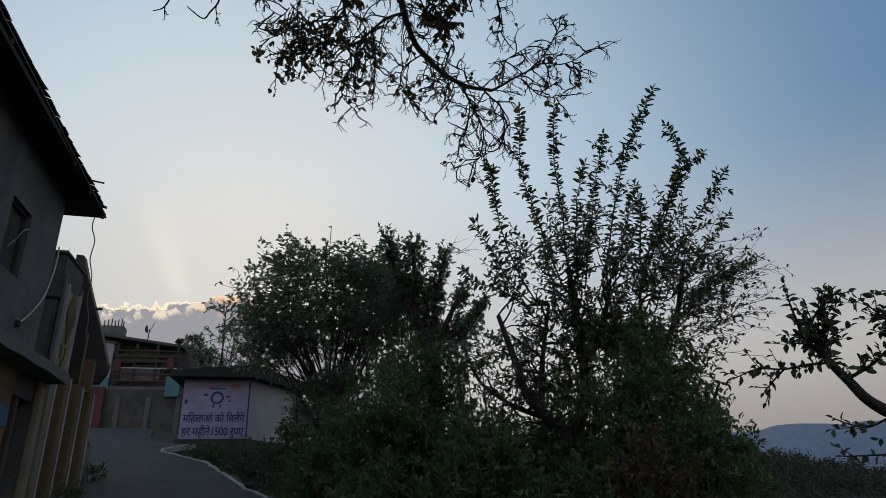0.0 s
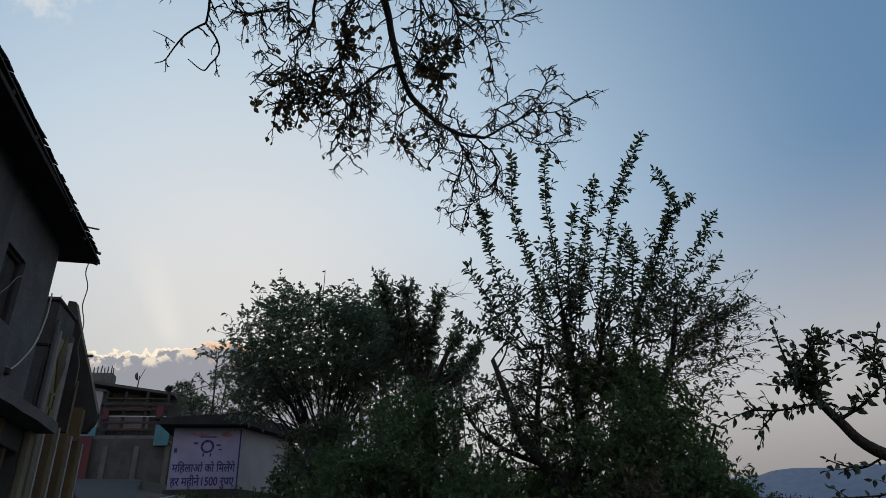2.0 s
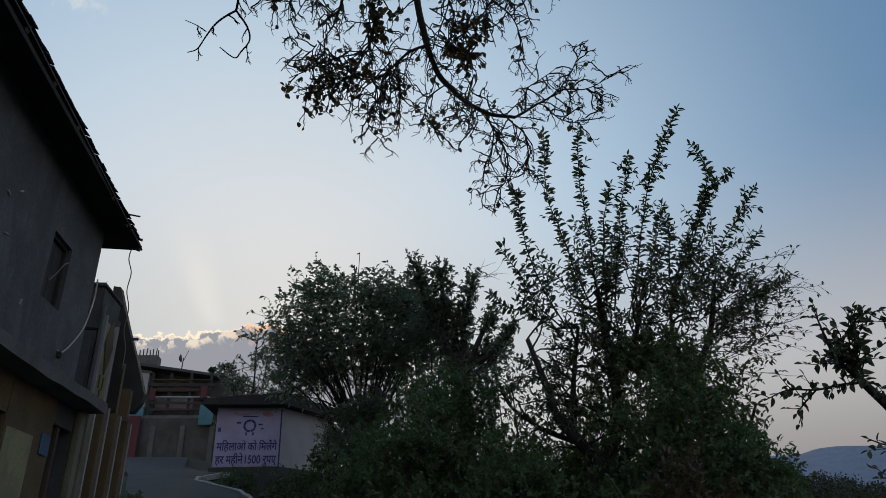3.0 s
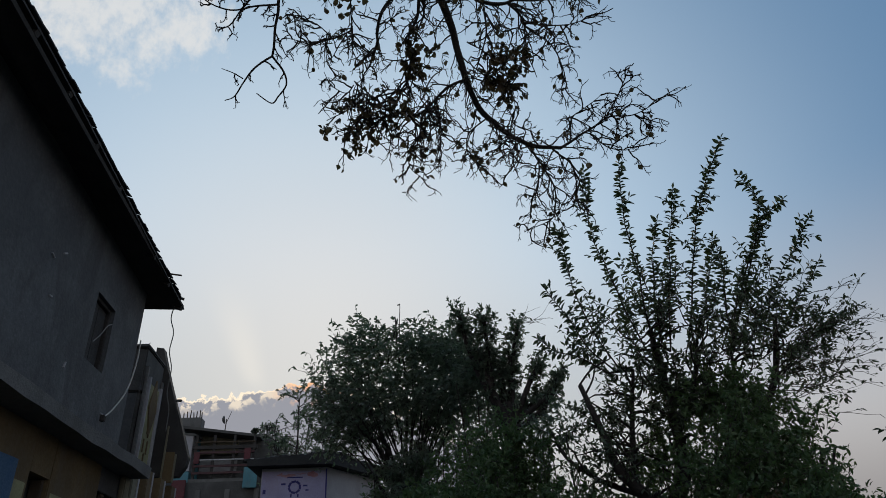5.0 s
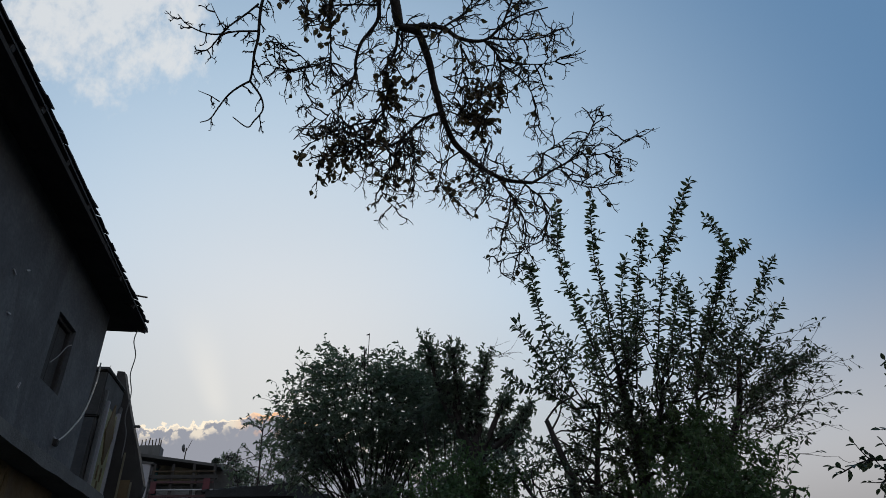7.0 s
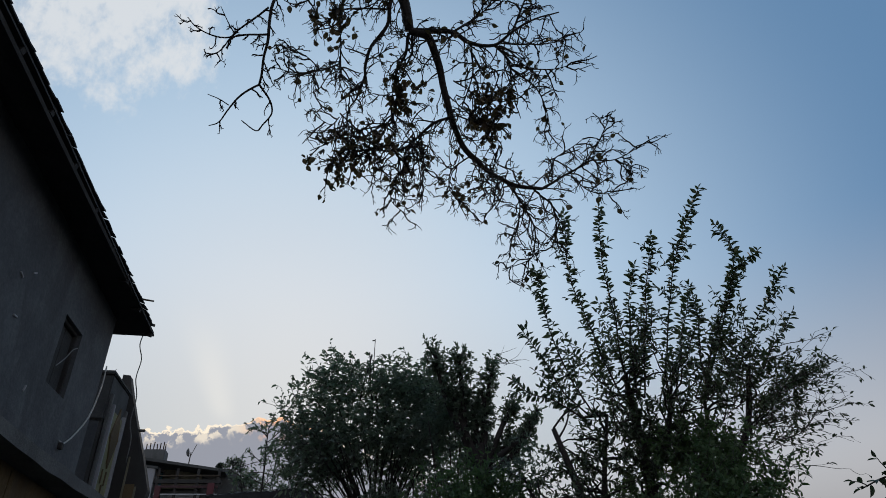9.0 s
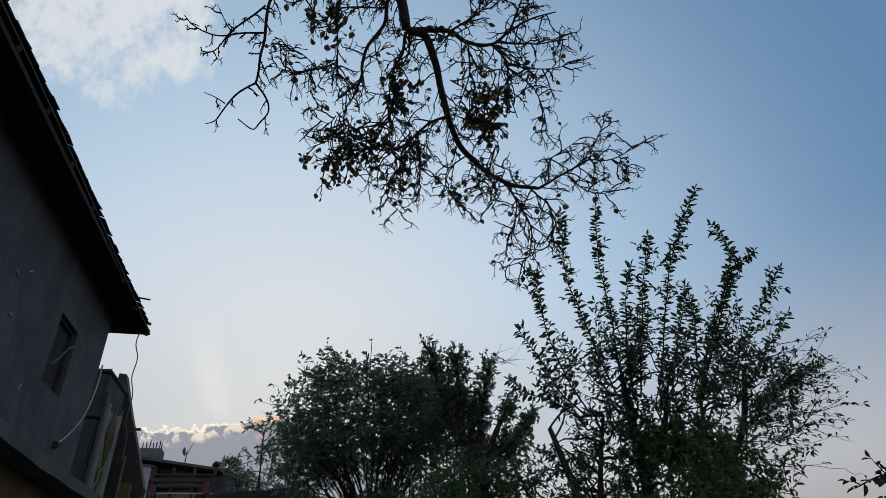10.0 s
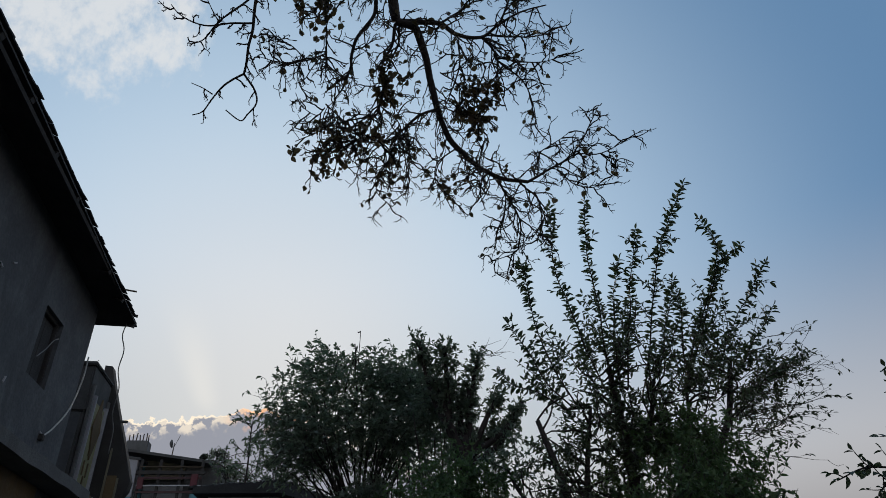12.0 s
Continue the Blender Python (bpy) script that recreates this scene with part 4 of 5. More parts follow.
        for _ in range(4):
            p, w2 = along(line, rng.uniform(0.1, 0.85))
            leafy(twig, lv, wander(p, (w2 + rand_way(rng) * 0.9).normalized(), rng.uniform(0.2, 0.55), rng, 4, 0.18), 0.007, 0.003, rng, 0.055, 0.125, 0.1)
    for i in range(70):  # crooked inner boughs, thickest about the middle stem
        k = int(rng.choice(7, p=(0.14, 0.28, 0.12, 0.16, 0.14, 0.1, 0.06)))
        a, way = along(limbs[k], rng.uniform(0.15, 0.9))
        d = Vector((rng.normal(0, 0.8), rng.normal(0, 0.5), rng.uniform(0.2, 1.0)))
        line = wander(a, d, rng.uniform(0.5, 1.1), rng, 7, 0.3)
        trunk.add(line, rng.uniform(0.018, 0.04), 0.009, 5, 0.2)
        for _ in range(3):
            p, w2 = along(line, rng.uniform(0.3, 1.0))
            leafy(twig, lv, wander(p, (w2 + rand_way(rng)).normalized(), rng.uniform(0.2, 0.5), rng, 4, 0.2), 0.007, 0.003, rng, 0.06, 0.125, 0.1)
    for i in range(36):  # low leafy twigs on the western stems
        k = int(rng.choice((0, 0, 4, 6)))
        a, way = along(limbs[k], rng.uniform(0.15, 0.95))
        line = wander(a, Vector((rng.normal(-0.35, 0.7), rng.normal(0, 0.5), rng.uniform(-0.1, 0.7))), rng.uniform(0.4, 1.0), rng, 6, 0.25)
        leafy(twig, lv, line, 0.011, 0.004, rng, 0.05, 0.12, 0.1)
        for _ in range(3):
            p, w2 = along(line, rng.uniform(0.2, 1.0))
            leafy(twig, lv, wander(p, (w2 + rand_way(rng)).normalized(), rng.uniform(0.15, 0.4), rng, 4, 0.2), 0.006, 0.003, rng, 0.055, 0.12, 0.1)
    for i in range(110):  # the dark tangle where the shoots were once lopped
        a = Vector((5.25 + rng.normal(0, 0.42), 11.0 + rng.normal(0, 0.25), 4.72 + rng.normal(0, 0.34)))
        leafy(twig, lv, wander(a, rand_way(rng, 0.4), rng.uniform(0.2, 0.5), rng, 4, 0.3), 0.012, 0.004, rng, 0.03, 0.13, 0.0)
    trunk.made("trunk", BARK_DARK, tree)
    tagged(twig.made("twig_growth", BARK_DARK, tree), kind="stuff")
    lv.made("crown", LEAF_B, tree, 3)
    # the thin, half-bare growth on the open side
    bare, few = Wood(), Leaves()
    for i in range(60):
        a, way = along(limbs[2], rng.uniform(0.45, 1.0))
        a = a + Vector((rng.uniform(0, 0.5), rng.uniform(-0.5, 0.3), rng.uniform(0.0, 0.5)))
        d = Vector((rng.uniform(0.5, 1.3), rng.normal(-0.1, 0.35), rng.uniform(-0.1, 0.9)))
        line = wander(a, d, rng.uniform(0.8, 2.0), rng, 7, 0.17)
        bare.add(line, 0.010, 0.003, 4)
        for _ in range(7):
            p, w2 = along(line, rng.uniform(0.25, 1.0))
            line2 = wander(p, (w2 + rand_way(rng) * 0.7).normalized(), rng.uniform(0.12, 0.45), rng, 4, 0.3)
            bare.add(line2, 0.005, 0.002, 3)
            for _ in range(3 if p.x < 8.4 else 1):
                q, w3 = along(line2, rng.uniform(0.3, 1))
                few.add(q, w3 + rand_way(rng) * 0.8, rng.uniform(0.06, 0.12), 0.042)
    tagged(bare.made("bare_growth", BARK, tree), kind="stuff")
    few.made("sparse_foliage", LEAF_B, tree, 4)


def build_round_tree():
    """The broad dense tree behind the hut."""
    tree = thing("tree", "broad dark green tree with a dense domed crown", "tree")
    rng = np.random.default_rng(21)
    wood, lv = Wood(), Leaves()
    base, mid = Vector((0.9, 18.2, 0.8)), Vector((0.95, 18.0, 4.2))
    wood.add(curve([base, (1.05, 18.1, 2.5), mid]), 0.2, 0.14, 9, 0.2)
    centre, radii = Vector((0.72, 17.7, 6.35)), Vector((2.6, 2.1, 2.6))
    for i in range(400):
        d = rand_way(rng, 0.3)
        if d.z < -0.14:
            d.z = rng.uniform(-0.12, 0.15)
        d = Vector((math.copysign(abs(d.x) ** 0.75, d.x), d.y, math.copysign(abs(d.z) ** 0.85, d.z)))
        lump = 1 + 0.14 * noise.noise(d * 2.6 + Vector((4, 0, 0)))
        k = rng.uniform(0.2, 1.0) ** 0.42 * lump
        tip = centre + Vector((d.x * radii.x, d.y * radii.y, d.z * radii.z)) * k
        tip.z += 0.13 * (tip.x - 0.72)
        roof = 1.5 + 7.08 * tip.y / 17.7 - 0.45 * max(0.0, -0.3 - tip.x) ** 1.6 + 0.45 * noise.noise(tip * 1.1)
        roof -= 0.9 * max(0.0, tip.x - 2.0) ** 1.2
        if tip.x < -0.7 and tip.z < 6.6:
            tip.x = -0.7 + (tip.x + 0.7) * 0.55
        full = 2 if tip.z < 6.3 and tip.x < 1.3 else 4 if tip.x < -0.5 or tip.z < 6.0 or tip.x > 2.3 else 9
        if tip.z > roof:  # a flat-topped crown
            tip.z = roof - rng.uniform(0.0, 0.5)
        if i < 70:
            root = mid + Vector(rng.normal(0, 0.12, 3)) + Vector((0, 0, rng.uniform(-0.6, 0.5)))
            line = curve([root, root.lerp(tip, 0.55) + Vector((0, 0, 0.25)) + Vector(rng.normal(0, 0.15, 3)), tip], 5)
            wood.add(line, 0.034 if i < 36 else 0.016, 0.008, 5)
        for _ in range(8):
            way = (d + rand_way(rng) * 0.9 + Vector((0, 0, -0.05))).normalized()
            p = tip + Vector(rng.normal(0, 0.26, 3))
            line = wander(p, way, rng.uniform(0.25, 0.5), rng, 4, 0.2, 0.08)
            wood.add(line, 0.007, 0.003, 3)
            for _ in range(full):
                q, w2 = along(line, rng.uniform(0.15, 1))
                out = rand_way(rng)
                out.z = out.z * 0.5 - 0.15
                k2 = rng.uniform(0.7, 1.25)
                lv.add(q, w2 * 0.6 + out, 0.138 * k2, 0.056 * k2)
    for i in range(16):  # slim suckers under the crown
        p = Vector((rng.uniform(0.1, 2.6), rng.uniform(17.0, 18.6), 3.0))
        wood.add(wander(p, (rng.normal(0, 0.12), 0, 1), rng.uniform(2.2, 3.2), rng, 6, 0.06), 0.028, 0.015, 5)
    for x, y, z, h in ((0.42, 17.0, 7.6, 1.3), (0.74, 17.0, 7.6, 1.4), (0.25, 17.1, 7.6, 1.2)):
        line = wander((x, y, z), (rng.normal(0, 0.2), 0, 1), h, rng, 4, 0.12)
        wood.add(line, 0.024, 0.015, 5)
        wood.add(wander(line[-2], (0.8, 0, 0.5), 0.14, rng, 3, 0.1), 0.014, 0.008, 4)
    wood.add([(0.72, 17.25, 7.4), (0.75, 17.2, 8.6), (0.78, 17.2, 9.49)], 0.014, 0.010, 5)
    wood.add([(0.78, 17.2, 9.46), (0.70, 17.2, 9.44)], 0.022, 0.016, 5)
    wood.made("trunk", BARK_DARK, tree)
    lv.made("crown", LEAF_A, tree, 5)


def build_pollard():
    """The lopped tree whose knuckled limbs sprout tight tufts."""
    tree = thing("tree", "lopped tree with knuckled limbs and tight leaf tufts", "tree")
    rng = np.random.default_rng(31)
    wood, lv = Wood(), Leaves()
    wood.add(curve([(3.3, 15.6, -0.5), (3.3, 15.4, 2.5), (3.25, 15.2, 4.6), (3.1, 14.95, 5.9)]), 0.25, 0.15, 9, 0.3)
    heads = [((2.05, 14.56, 8.05), 0.18), ((2.66, 14.52, 7.92), 0.19), ((3.47, 14.40, 7.74), 0.15), ((3.24, 14.70, 6.95), 0.14), ((3.95, 14.6, 6.75), 0.12),
             ((4.35, 14.72, 6.25), 0.10), ((2.4, 14.7, 7.2), 0.16), ((2.85, 14.7, 7.0), 0.14), ((3.9, 14.8, 6.0), 0.12), ((4.5, 14.6, 6.6), 0.08)]
    for p, r in heads:
        p = Vector(p)
        root = Vector((3.15, 15.05, 5.3)) + Vector(rng.normal(0, 0.12, 3))
        line = curve([root, root.lerp(p, 0.6) + Vector(rng.normal(0, 0.09, 3)) + Vector((0, 0, -0.15)), p], 6)
        wood.add(line, 0.085, 0.04, 7, 0.45)
        for _ in range(int(135 * r / 0.15)):
            q, w2 = along(line, (0.4 if rng.uniform() < 0.2 else 0.72) + rng.uniform(0, 0.28))
            d = (rand_way(rng, 0.3))
            q = q + d * r * rng.uniform(0.1, 1.2) * (1 + 0.5 * noise.noise(q * 4))
            sub = wander(q, d, rng.uniform(0.06, 0.24), rng, 3, 0.2)
            wood.add(sub, 0.008, 0.004, 3)
            for _ in range(6):
                a, w3 = along(sub, rng.uniform(0.2, 1))
                lv.add(a, w3 + rand_way(rng) * 0.9, rng.uniform(0.07, 0.12), 0.042)
    for i in range(7):
        p = Vector((3.5, 14.4, 7.6)) + Vector(rng.normal(0, 0.12, 3))
        wood.add(wander(p, (1, 0, rng.uniform(-0.1, 0.7)), rng.uniform(0.4, 0.8), rng, 5, 0.2), 0.008, 0.003, 3)
    wood.made("trunk", BARK_DARK, tree)
    lv.made("crown", LEAF_A, tree, 6)


def bush(centre, radii, count, seed, mat, label, size=0.11, stems=9, top_bias=0.5, spray=1.0):
    """A bush: stems from the ground, leaf sprays round many small clumps, an uneven outline."""
    b = thing("bush", label, "bush", "bushes below the lane")
    rng = np.random.default_rng(seed)
    wood, lv = Wood(), SmallLeaves()
    c, r = Vector(centre), Vector(radii)
    foot = Vector((c.x, c.y, ground_z(c.x, c.y) - 0.1))
    clumps = []
    for i in range(max(count // 45, 6)):
        d = rand_way(rng, top_bias)
        lump = 1 + 0.3 * noise.noise(d * 2.2 + Vector((seed, 0, 0)))
        clumps.append((c + Vector((d.x * r.x, d.y * r.y, d.z * r.z)) * rng.uniform(0.3, 1.0) * lump, d))
    for i in range(stems):
        tip, _ = clumps[int(rng.integers(0, len(clumps)))]
        a = foot + Vector((rng.normal(0, r.x * 0.2), rng.normal(0, r.y * 0.2), 0))
        wood.add(curve([a, a.lerp(tip, 0.5) + Vector(rng.normal(0, 0.15 * spray, 3)), tip], 5), 0.035 * spray ** 1.5, 0.010 * spray, 5)
    for p, d in clumps:
        for _ in range(6):
            line = wander(p + Vector(rng.normal(0, 0.12 * spray, 3)), (d + rand_way(rng)).normalized(), rng.uniform(0.2, 0.5) * spray, rng, 4, 0.25)
            wood.add(line, 0.006, 0.002, 3)
            for _ in range(13):
                q, w2 = along(line, rng.uniform(0.1, 1))
                k = rng.uniform(0.4, 0.95)
                lv.add(q, w2 * 0.5 + rand_way(rng), size * 1.18 * k, size * 0.52 * k)
    tagged(wood.made("branchwork", BARK, b), kind="stuff")
    lv.made("foliage", mat, b, seed)


def build_rocks():
    rng = np.random.default_rng(101)
    for x, y, r in ((0.05, 13.9, 0.16), (-0.35, 15.0, 0.10), (-0.6, 15.6, 0.07), (-0.9, 16.6, 0.09), (-1.5, 17.7, 0.08), (-4.0, 14.6, 0.10), (-3.95, 14.2, 0.07), (-3.95, 13.15, 0.2), (-3.75, 13.4, 0.13), (-3.9, 12.8, 0.16), (-3.65, 13.0, 0.09), (-3.62, 13.6, 0.08), (-3.8, 13.9, 0.1), (-4.3, 16.8, 0.09), (-2.3, 19.2, 0.07)):
        bm = bmesh.new()
        z = road_z(y) + (0.0 if x < road_right(y) + 0.2 else ground_z(x, y) - road_z(y))
        bmesh.ops.create_icosphere(bm, subdivisions=2, radius=r, matrix=Matrix.Translation((x, y, z + r * 0.45)) @ Matrix.Diagonal((1.2, 1.0, 0.75, 1)))
        for v in bm.verts:
            v.co += noise.noise_vector(v.co * (1.3 / r)) * r * 0.28
        tagged(part("rock", bm, CONCRETE if r > 0.12 else STONE), "rounded grey stone lying beside the lane", "rock", "stones beside the lane")


build_rocks()


def build_bare_limb():
    """The tree that leans over the lane: its hanging limb is nearly bare, with withered leaves."""
    tree = thing("tree", "nearly leafless limb hanging over the lane, with withered leaves", "tree")
    rng = np.random.default_rng(41)
    trunk, wood, lv = Wood(), Wood(), Leaves()
    trunk.add(curve([(2.4, -3.4, -0.6), (2.5, -3.2, 2.5), (1.9, -2.4, 5.4), (1.0, -0.4, 7.0), (0.45, 1.6, 7.4), (0.25, 3.1, 6.95)]), 0.22, 0.06, 10, 0.2)

    def hang(*places):
        """Places on the sloping sheet in which the limb spreads: across and height."""
        return [Vector((x, 9.0 - 0.76 * z, z)) for x, z in places]

    # each limb: its line, start and end radius, twig spacing
    stem = [
        ([Vector((0.25, 3.1, 6.95))] + hang((0.21, 6.74), (0.27, 6.6), (0.33, 6.42)), 0.052, 0.044, 0.3),
        (hang((0.33, 6.42), (0.51, 6.37), (0.61, 6.19), (0.71, 5.95), (0.81, 5.73), (0.96, 5.56), (1.16, 5.45), (1.38, 5.37), (1.68, 5.35)), 0.040, 0.017, 0.15),
        (hang((0.33, 6.42), (0.51, 6.42), (0.72, 6.44), (0.88, 6.37), (1.12, 6.37), (1.27, 6.48), (1.44, 6.58), (1.71, 6.66)), 0.030, 0.006, 0.11),
        (hang((0.20, 6.72), (0.14, 6.59), (0.13, 6.43), (-0.01, 6.28), (-0.05, 6.14), (-0.05, 6.02), (-0.23, 5.89)), 0.022, 0.010, 0.13),
        (hang((0.75, 5.81), (0.6, 5.76), (0.45, 5.65), (0.28, 5.55), (0.05, 5.54), (-0.18, 5.52)), 0.015, 0.005, 0.08),
        (hang((1.68, 5.35), (1.89, 5.47), (2.1, 5.58), (2.38, 5.62), (2.66, 5.75)), 0.014, 0.003, 0.10),
    ]
    upper_fan = [
        (hang((1.12, 6.37), (1.22, 6.31), (1.29, 6.22), (1.31, 6.08), (1.41, 5.86)), 0.013, 0.004, 0.08),
        (hang((1.29, 6.22), (1.52, 6.1), (1.65, 5.94), (1.73, 5.76)), 0.009, 0.003, 0.10),
        (hang((1.27, 6.48), (1.35, 6.67), (1.44, 6.86)), 0.012, 0.005, 0.08),
        (hang((1.29, 6.24), (1.54, 6.23), (1.72, 6.25), (1.9, 6.3)), 0.008, 0.003, 0.09),
        (hang((1.17, 6.39), (1.46, 6.4), (1.7, 6.44), (1.85, 6.48)), 0.008, 0.003, 0.09),
        (hang((0.72, 6.44), (0.97, 6.58), (1.11, 6.75)), 0.012, 0.004, 0.08),
        (hang((0.91, 6.33), (0.94, 6.17), (0.88, 5.96), (0.83, 5.82)), 0.010, 0.004, 0.10),
        (hang((0.33, 6.4), (0.3, 6.24), (0.23, 6.08), (0.27, 5.94)), 0.017, 0.007, 0.10),
        (hang((0.36, 6.38), (0.36, 6.26), (0.29, 6.1)), 0.012, 0.007, 0.12),
    ]
    left_fan = [
        (hang((-0.05, 6.04), (-0.1, 5.9), (-0.17, 5.82)), 0.011, 0.006, 0.12),
        (hang((0.26, 5.95), (0.22, 5.8), (0.19, 5.74), (-0.04, 5.69), (-0.24, 5.61), (-0.49, 5.51)), 0.012, 0.004, 0.08),
        (hang((0.14, 6.55), (-0.2, 6.52), (-0.3, 6.47), (-0.28, 6.27), (-0.27, 6.12), (-0.25, 5.96)), 0.009, 0.004, 0.09),
        (hang((-0.27, 6.14), (-0.44, 6.07), (-0.66, 6.04), (-0.85, 6.06)), 0.008, 0.003, 0.08),
        (hang((-0.44, 6.07), (-0.6, 6.17), (-0.75, 6.2)), 0.006, 0.003, 0.09),
        (hang((-0.32, 6.11), (-0.43, 5.95), (-0.53, 5.9)), 0.006, 0.003, 0.09),
        (hang((-0.25, 5.76), (-0.32, 5.7), (-0.44, 5.75), (-0.51, 5.84)), 0.006, 0.003, 0.10),
        (hang((0.16, 6.64), (-0.15, 6.62), (-0.42, 6.6), (-0.62, 6.52)), 0.010, 0.004, 0.07),
    ]
    tip_fan = [
        (hang((2.1, 5.59), (2.22, 5.79), (2.31, 5.98)), 0.008, 0.003, 0.10),
        (hang((1.76, 5.39), (1.77, 5.57), (1.87, 5.64), (2.04, 5.76)), 0.008, 0.003, 0.09),
        (hang((2.38, 5.61), (2.47, 5.56), (2.55, 5.5)), 0.006, 0.003, 0.10),
        (hang((1.95, 5.46), (2.16, 5.36), (2.33, 5.35), (2.43, 5.42)), 0.007, 0.003, 0.10),
        (hang((1.38, 5.36), (1.5, 5.22), (1.63, 5.05), (1.64, 4.88), (1.6, 4.81), (1.36, 4.72)), 0.011, 0.004, 0.10),
        (hang((1.6, 5.34), (1.78, 5.23), (1.85, 5.06), (1.82, 4.89)), 0.008, 0.003, 0.08),
        (hang((1.47, 5.28), (1.46, 5.09), (1.4, 4.93)), 0.008, 0.003, 0.08),
        (hang((0.96, 5.55), (0.81, 5.45), (0.8, 5.3), (0.91, 5.2)), 0.008, 0.003, 0.08),
        (hang((1.08, 5.44), (1.21, 5.32), (1.2, 5.2)), 0.007, 0.003, 0.09),
        (hang((0.28, 5.55), (0.32, 5.4), (0.25, 5.21), (0.39, 5.1)), 0.008, 0.003, 0.08),
        (hang((0.5, 5.65), (0.54, 5.45), (0.52, 5.3)), 0.007, 0.003, 0.09),
        (hang((-0.04, 5.69), (0.02, 5.54), (0.11, 5.38)), 0.008, 0.003, 0.09),
    ]
    loop = [  # the bare hook that hangs apart from the rest
        ([Vector((0.0, 2.6, 7.15)), Vector((-0.5, 3.2, 6.9))] + hang((-0.8, 6.65), (-0.88, 6.49), (-0.9, 6.28), (-0.93, 6.1), (-0.96, 5.93)), 0.020, 0.010, 0.5),
        (hang((-0.96, 5.93), (-1.11, 5.85), (-1.22, 5.73), (-1.29, 5.65), (-1.37, 5.62)), 0.010, 0.004, 0.3),
        (hang((-0.96, 5.93), (-0.87, 5.85), (-0.84, 5.75), (-0.91, 5.66), (-0.97, 5.61), (-1.09, 5.68)), 0.010, 0.005, 0.5),
        (hang((-0.89, 6.29), (-1.06, 6.27), (-1.3, 6.23), (-1.49, 6.28), (-1.58, 6.34)), 0.010, 0.004, 0.14),
        (hang((-0.91, 6.47), (-1.09, 6.34), (-1.18, 6.27), (-1.32, 6.13), (-1.42, 6.12)), 0.010, 0.004, 0.14),
        (hang((-1.21, 5.77), (-1.3, 5.81), (-1.39, 5.84)), 0.006, 0.003, 0.3),
        (hang((-0.93, 6.1), (-0.86, 5.97), (-0.81, 5.93)), 0.006, 0.003, 0.3),
        (hang((-1.18, 6.27), (-1.26, 6.35), (-1.31, 6.44)), 0.006, 0.003, 0.2),
    ]
    limbs = stem + upper_fan + left_fan + tip_fan + loop
    for i in range(14):  # thin drooping side limbs inside the fan
        a = Vector((rng.uniform(-0.3, 1.3), rng.uniform(4.3, 4.8), 0))
        a.z = 6.45 - (a.y - 4.1) * 1.3 + rng.uniform(-0.08, 0.08)
        b = a + Vector((rng.normal(0, 0.2), 0.14, -0.2))
        limbs.append(([a, a.lerp(b, 0.5) + Vector(rng.normal(0, 0.05, 3)), b, b + Vector((rng.normal(0, 0.1), 0.08, -0.12))], 0.007, 0.003, 0.10))
    tufts = [(*hang((-0.27, 5.40)), 0.34, 0.30), (*hang((0.34, 6.01)), 0.25, 0.55), (*hang((1.16, 5.87)), 0.28, 0.48), (*hang((-0.34, 6.41)), 0.24, 0.32),
             (*hang((0.85, 5.28)), 0.2, 0.25), (*hang((0.05, 5.54)), 0.25, 0.16), (*hang((0.3, 5.3)), 0.22, 0.12), (*hang((0.75, 6.5)), 0.25, 0.15)]
    spots = []

    def twiggy(p, way, length, r, level):
        line = wander(p, way, length, rng, 6, 0.27, 0.10 if level < 2 else 0.0)
        wood.add(line, r, max(r * 0.5, 0.0028), 4 if level == 0 else 3)
        if level < 2:
            for _ in range(int(rng.integers(2, 5)) if level == 0 else int(rng.integers(1, 3))):
                q, w2 = along(line, rng.uniform(0.25, 1.0))
                twiggy(q, (w2 + rand_way(rng) * 0.9).normalized(), length * rng.uniform(0.3, 0.6), r * 0.65, level + 1)
        chance = 0.025
        for c, rad, k in tufts:
            if (line[-1] - c).length < rad:
                chance = k
        if p.x < -0.8:
            chance = 0.0
        for f in (0.5, 0.75, 1.0):
            if rng.uniform() < chance * 0.8:
                q, w2 = along(line, f)
                spots.append((q, (w2 * 0.4 + rand_way(rng, -0.7)).normalized(), rng.uniform(0.04, 0.072)))

    for pts, r0, r1, gap in limbs:
        line = curve(pts, 5)
        line = [p + noise.noise_vector(p * 5) * 0.015 for p in line]
        (trunk if r0 > 0.03 else wood).add(line, r0, r1, 7 if r0 > 0.03 else 5, 0.12)
        length = sum((b - a).length for a, b in zip(line, line[1:]))
        for i in range(int(length / (gap * 0.5))):
            p, way = along(line, (i + rng.uniform(0.2, 0.9)) / (length / (gap * 0.5)))
            if p.y < 3.6:
                continue
            d = (way * 0.4 + rand_way(rng, -0.25)).normalized()
            twiggy(p, d, rng.uniform(0.14, 0.34) * (0.5 if p.x < -0.78 else 1.0), 0.0078, 0)
    trunk.made("trunk", BARK_DARK, tree)
    tagged(wood.made("twig_growth", BARK_DARK, tree), kind="stuff")
    shapes = []
    for k in range(3):  # three curled leaf shapes, each leaf an object
        bm = bmesh.new()
        rows = [(0.0, 0.0), (0.18, 0.33), (0.45, 0.48), (0.75, 0.34), (1.0, 0.0)]
        grid = []
        for u, w_ in rows:
            curl = 0.30 * (k - 0.6) * u * u
            grid.append([bm.verts.new((s * w_ * (1 - 0.2 * k), u, curl + abs(s) * w_ * (0.25 + 0.25 * k))) for s in ((-1, 0, 1) if w_ else (0,))])
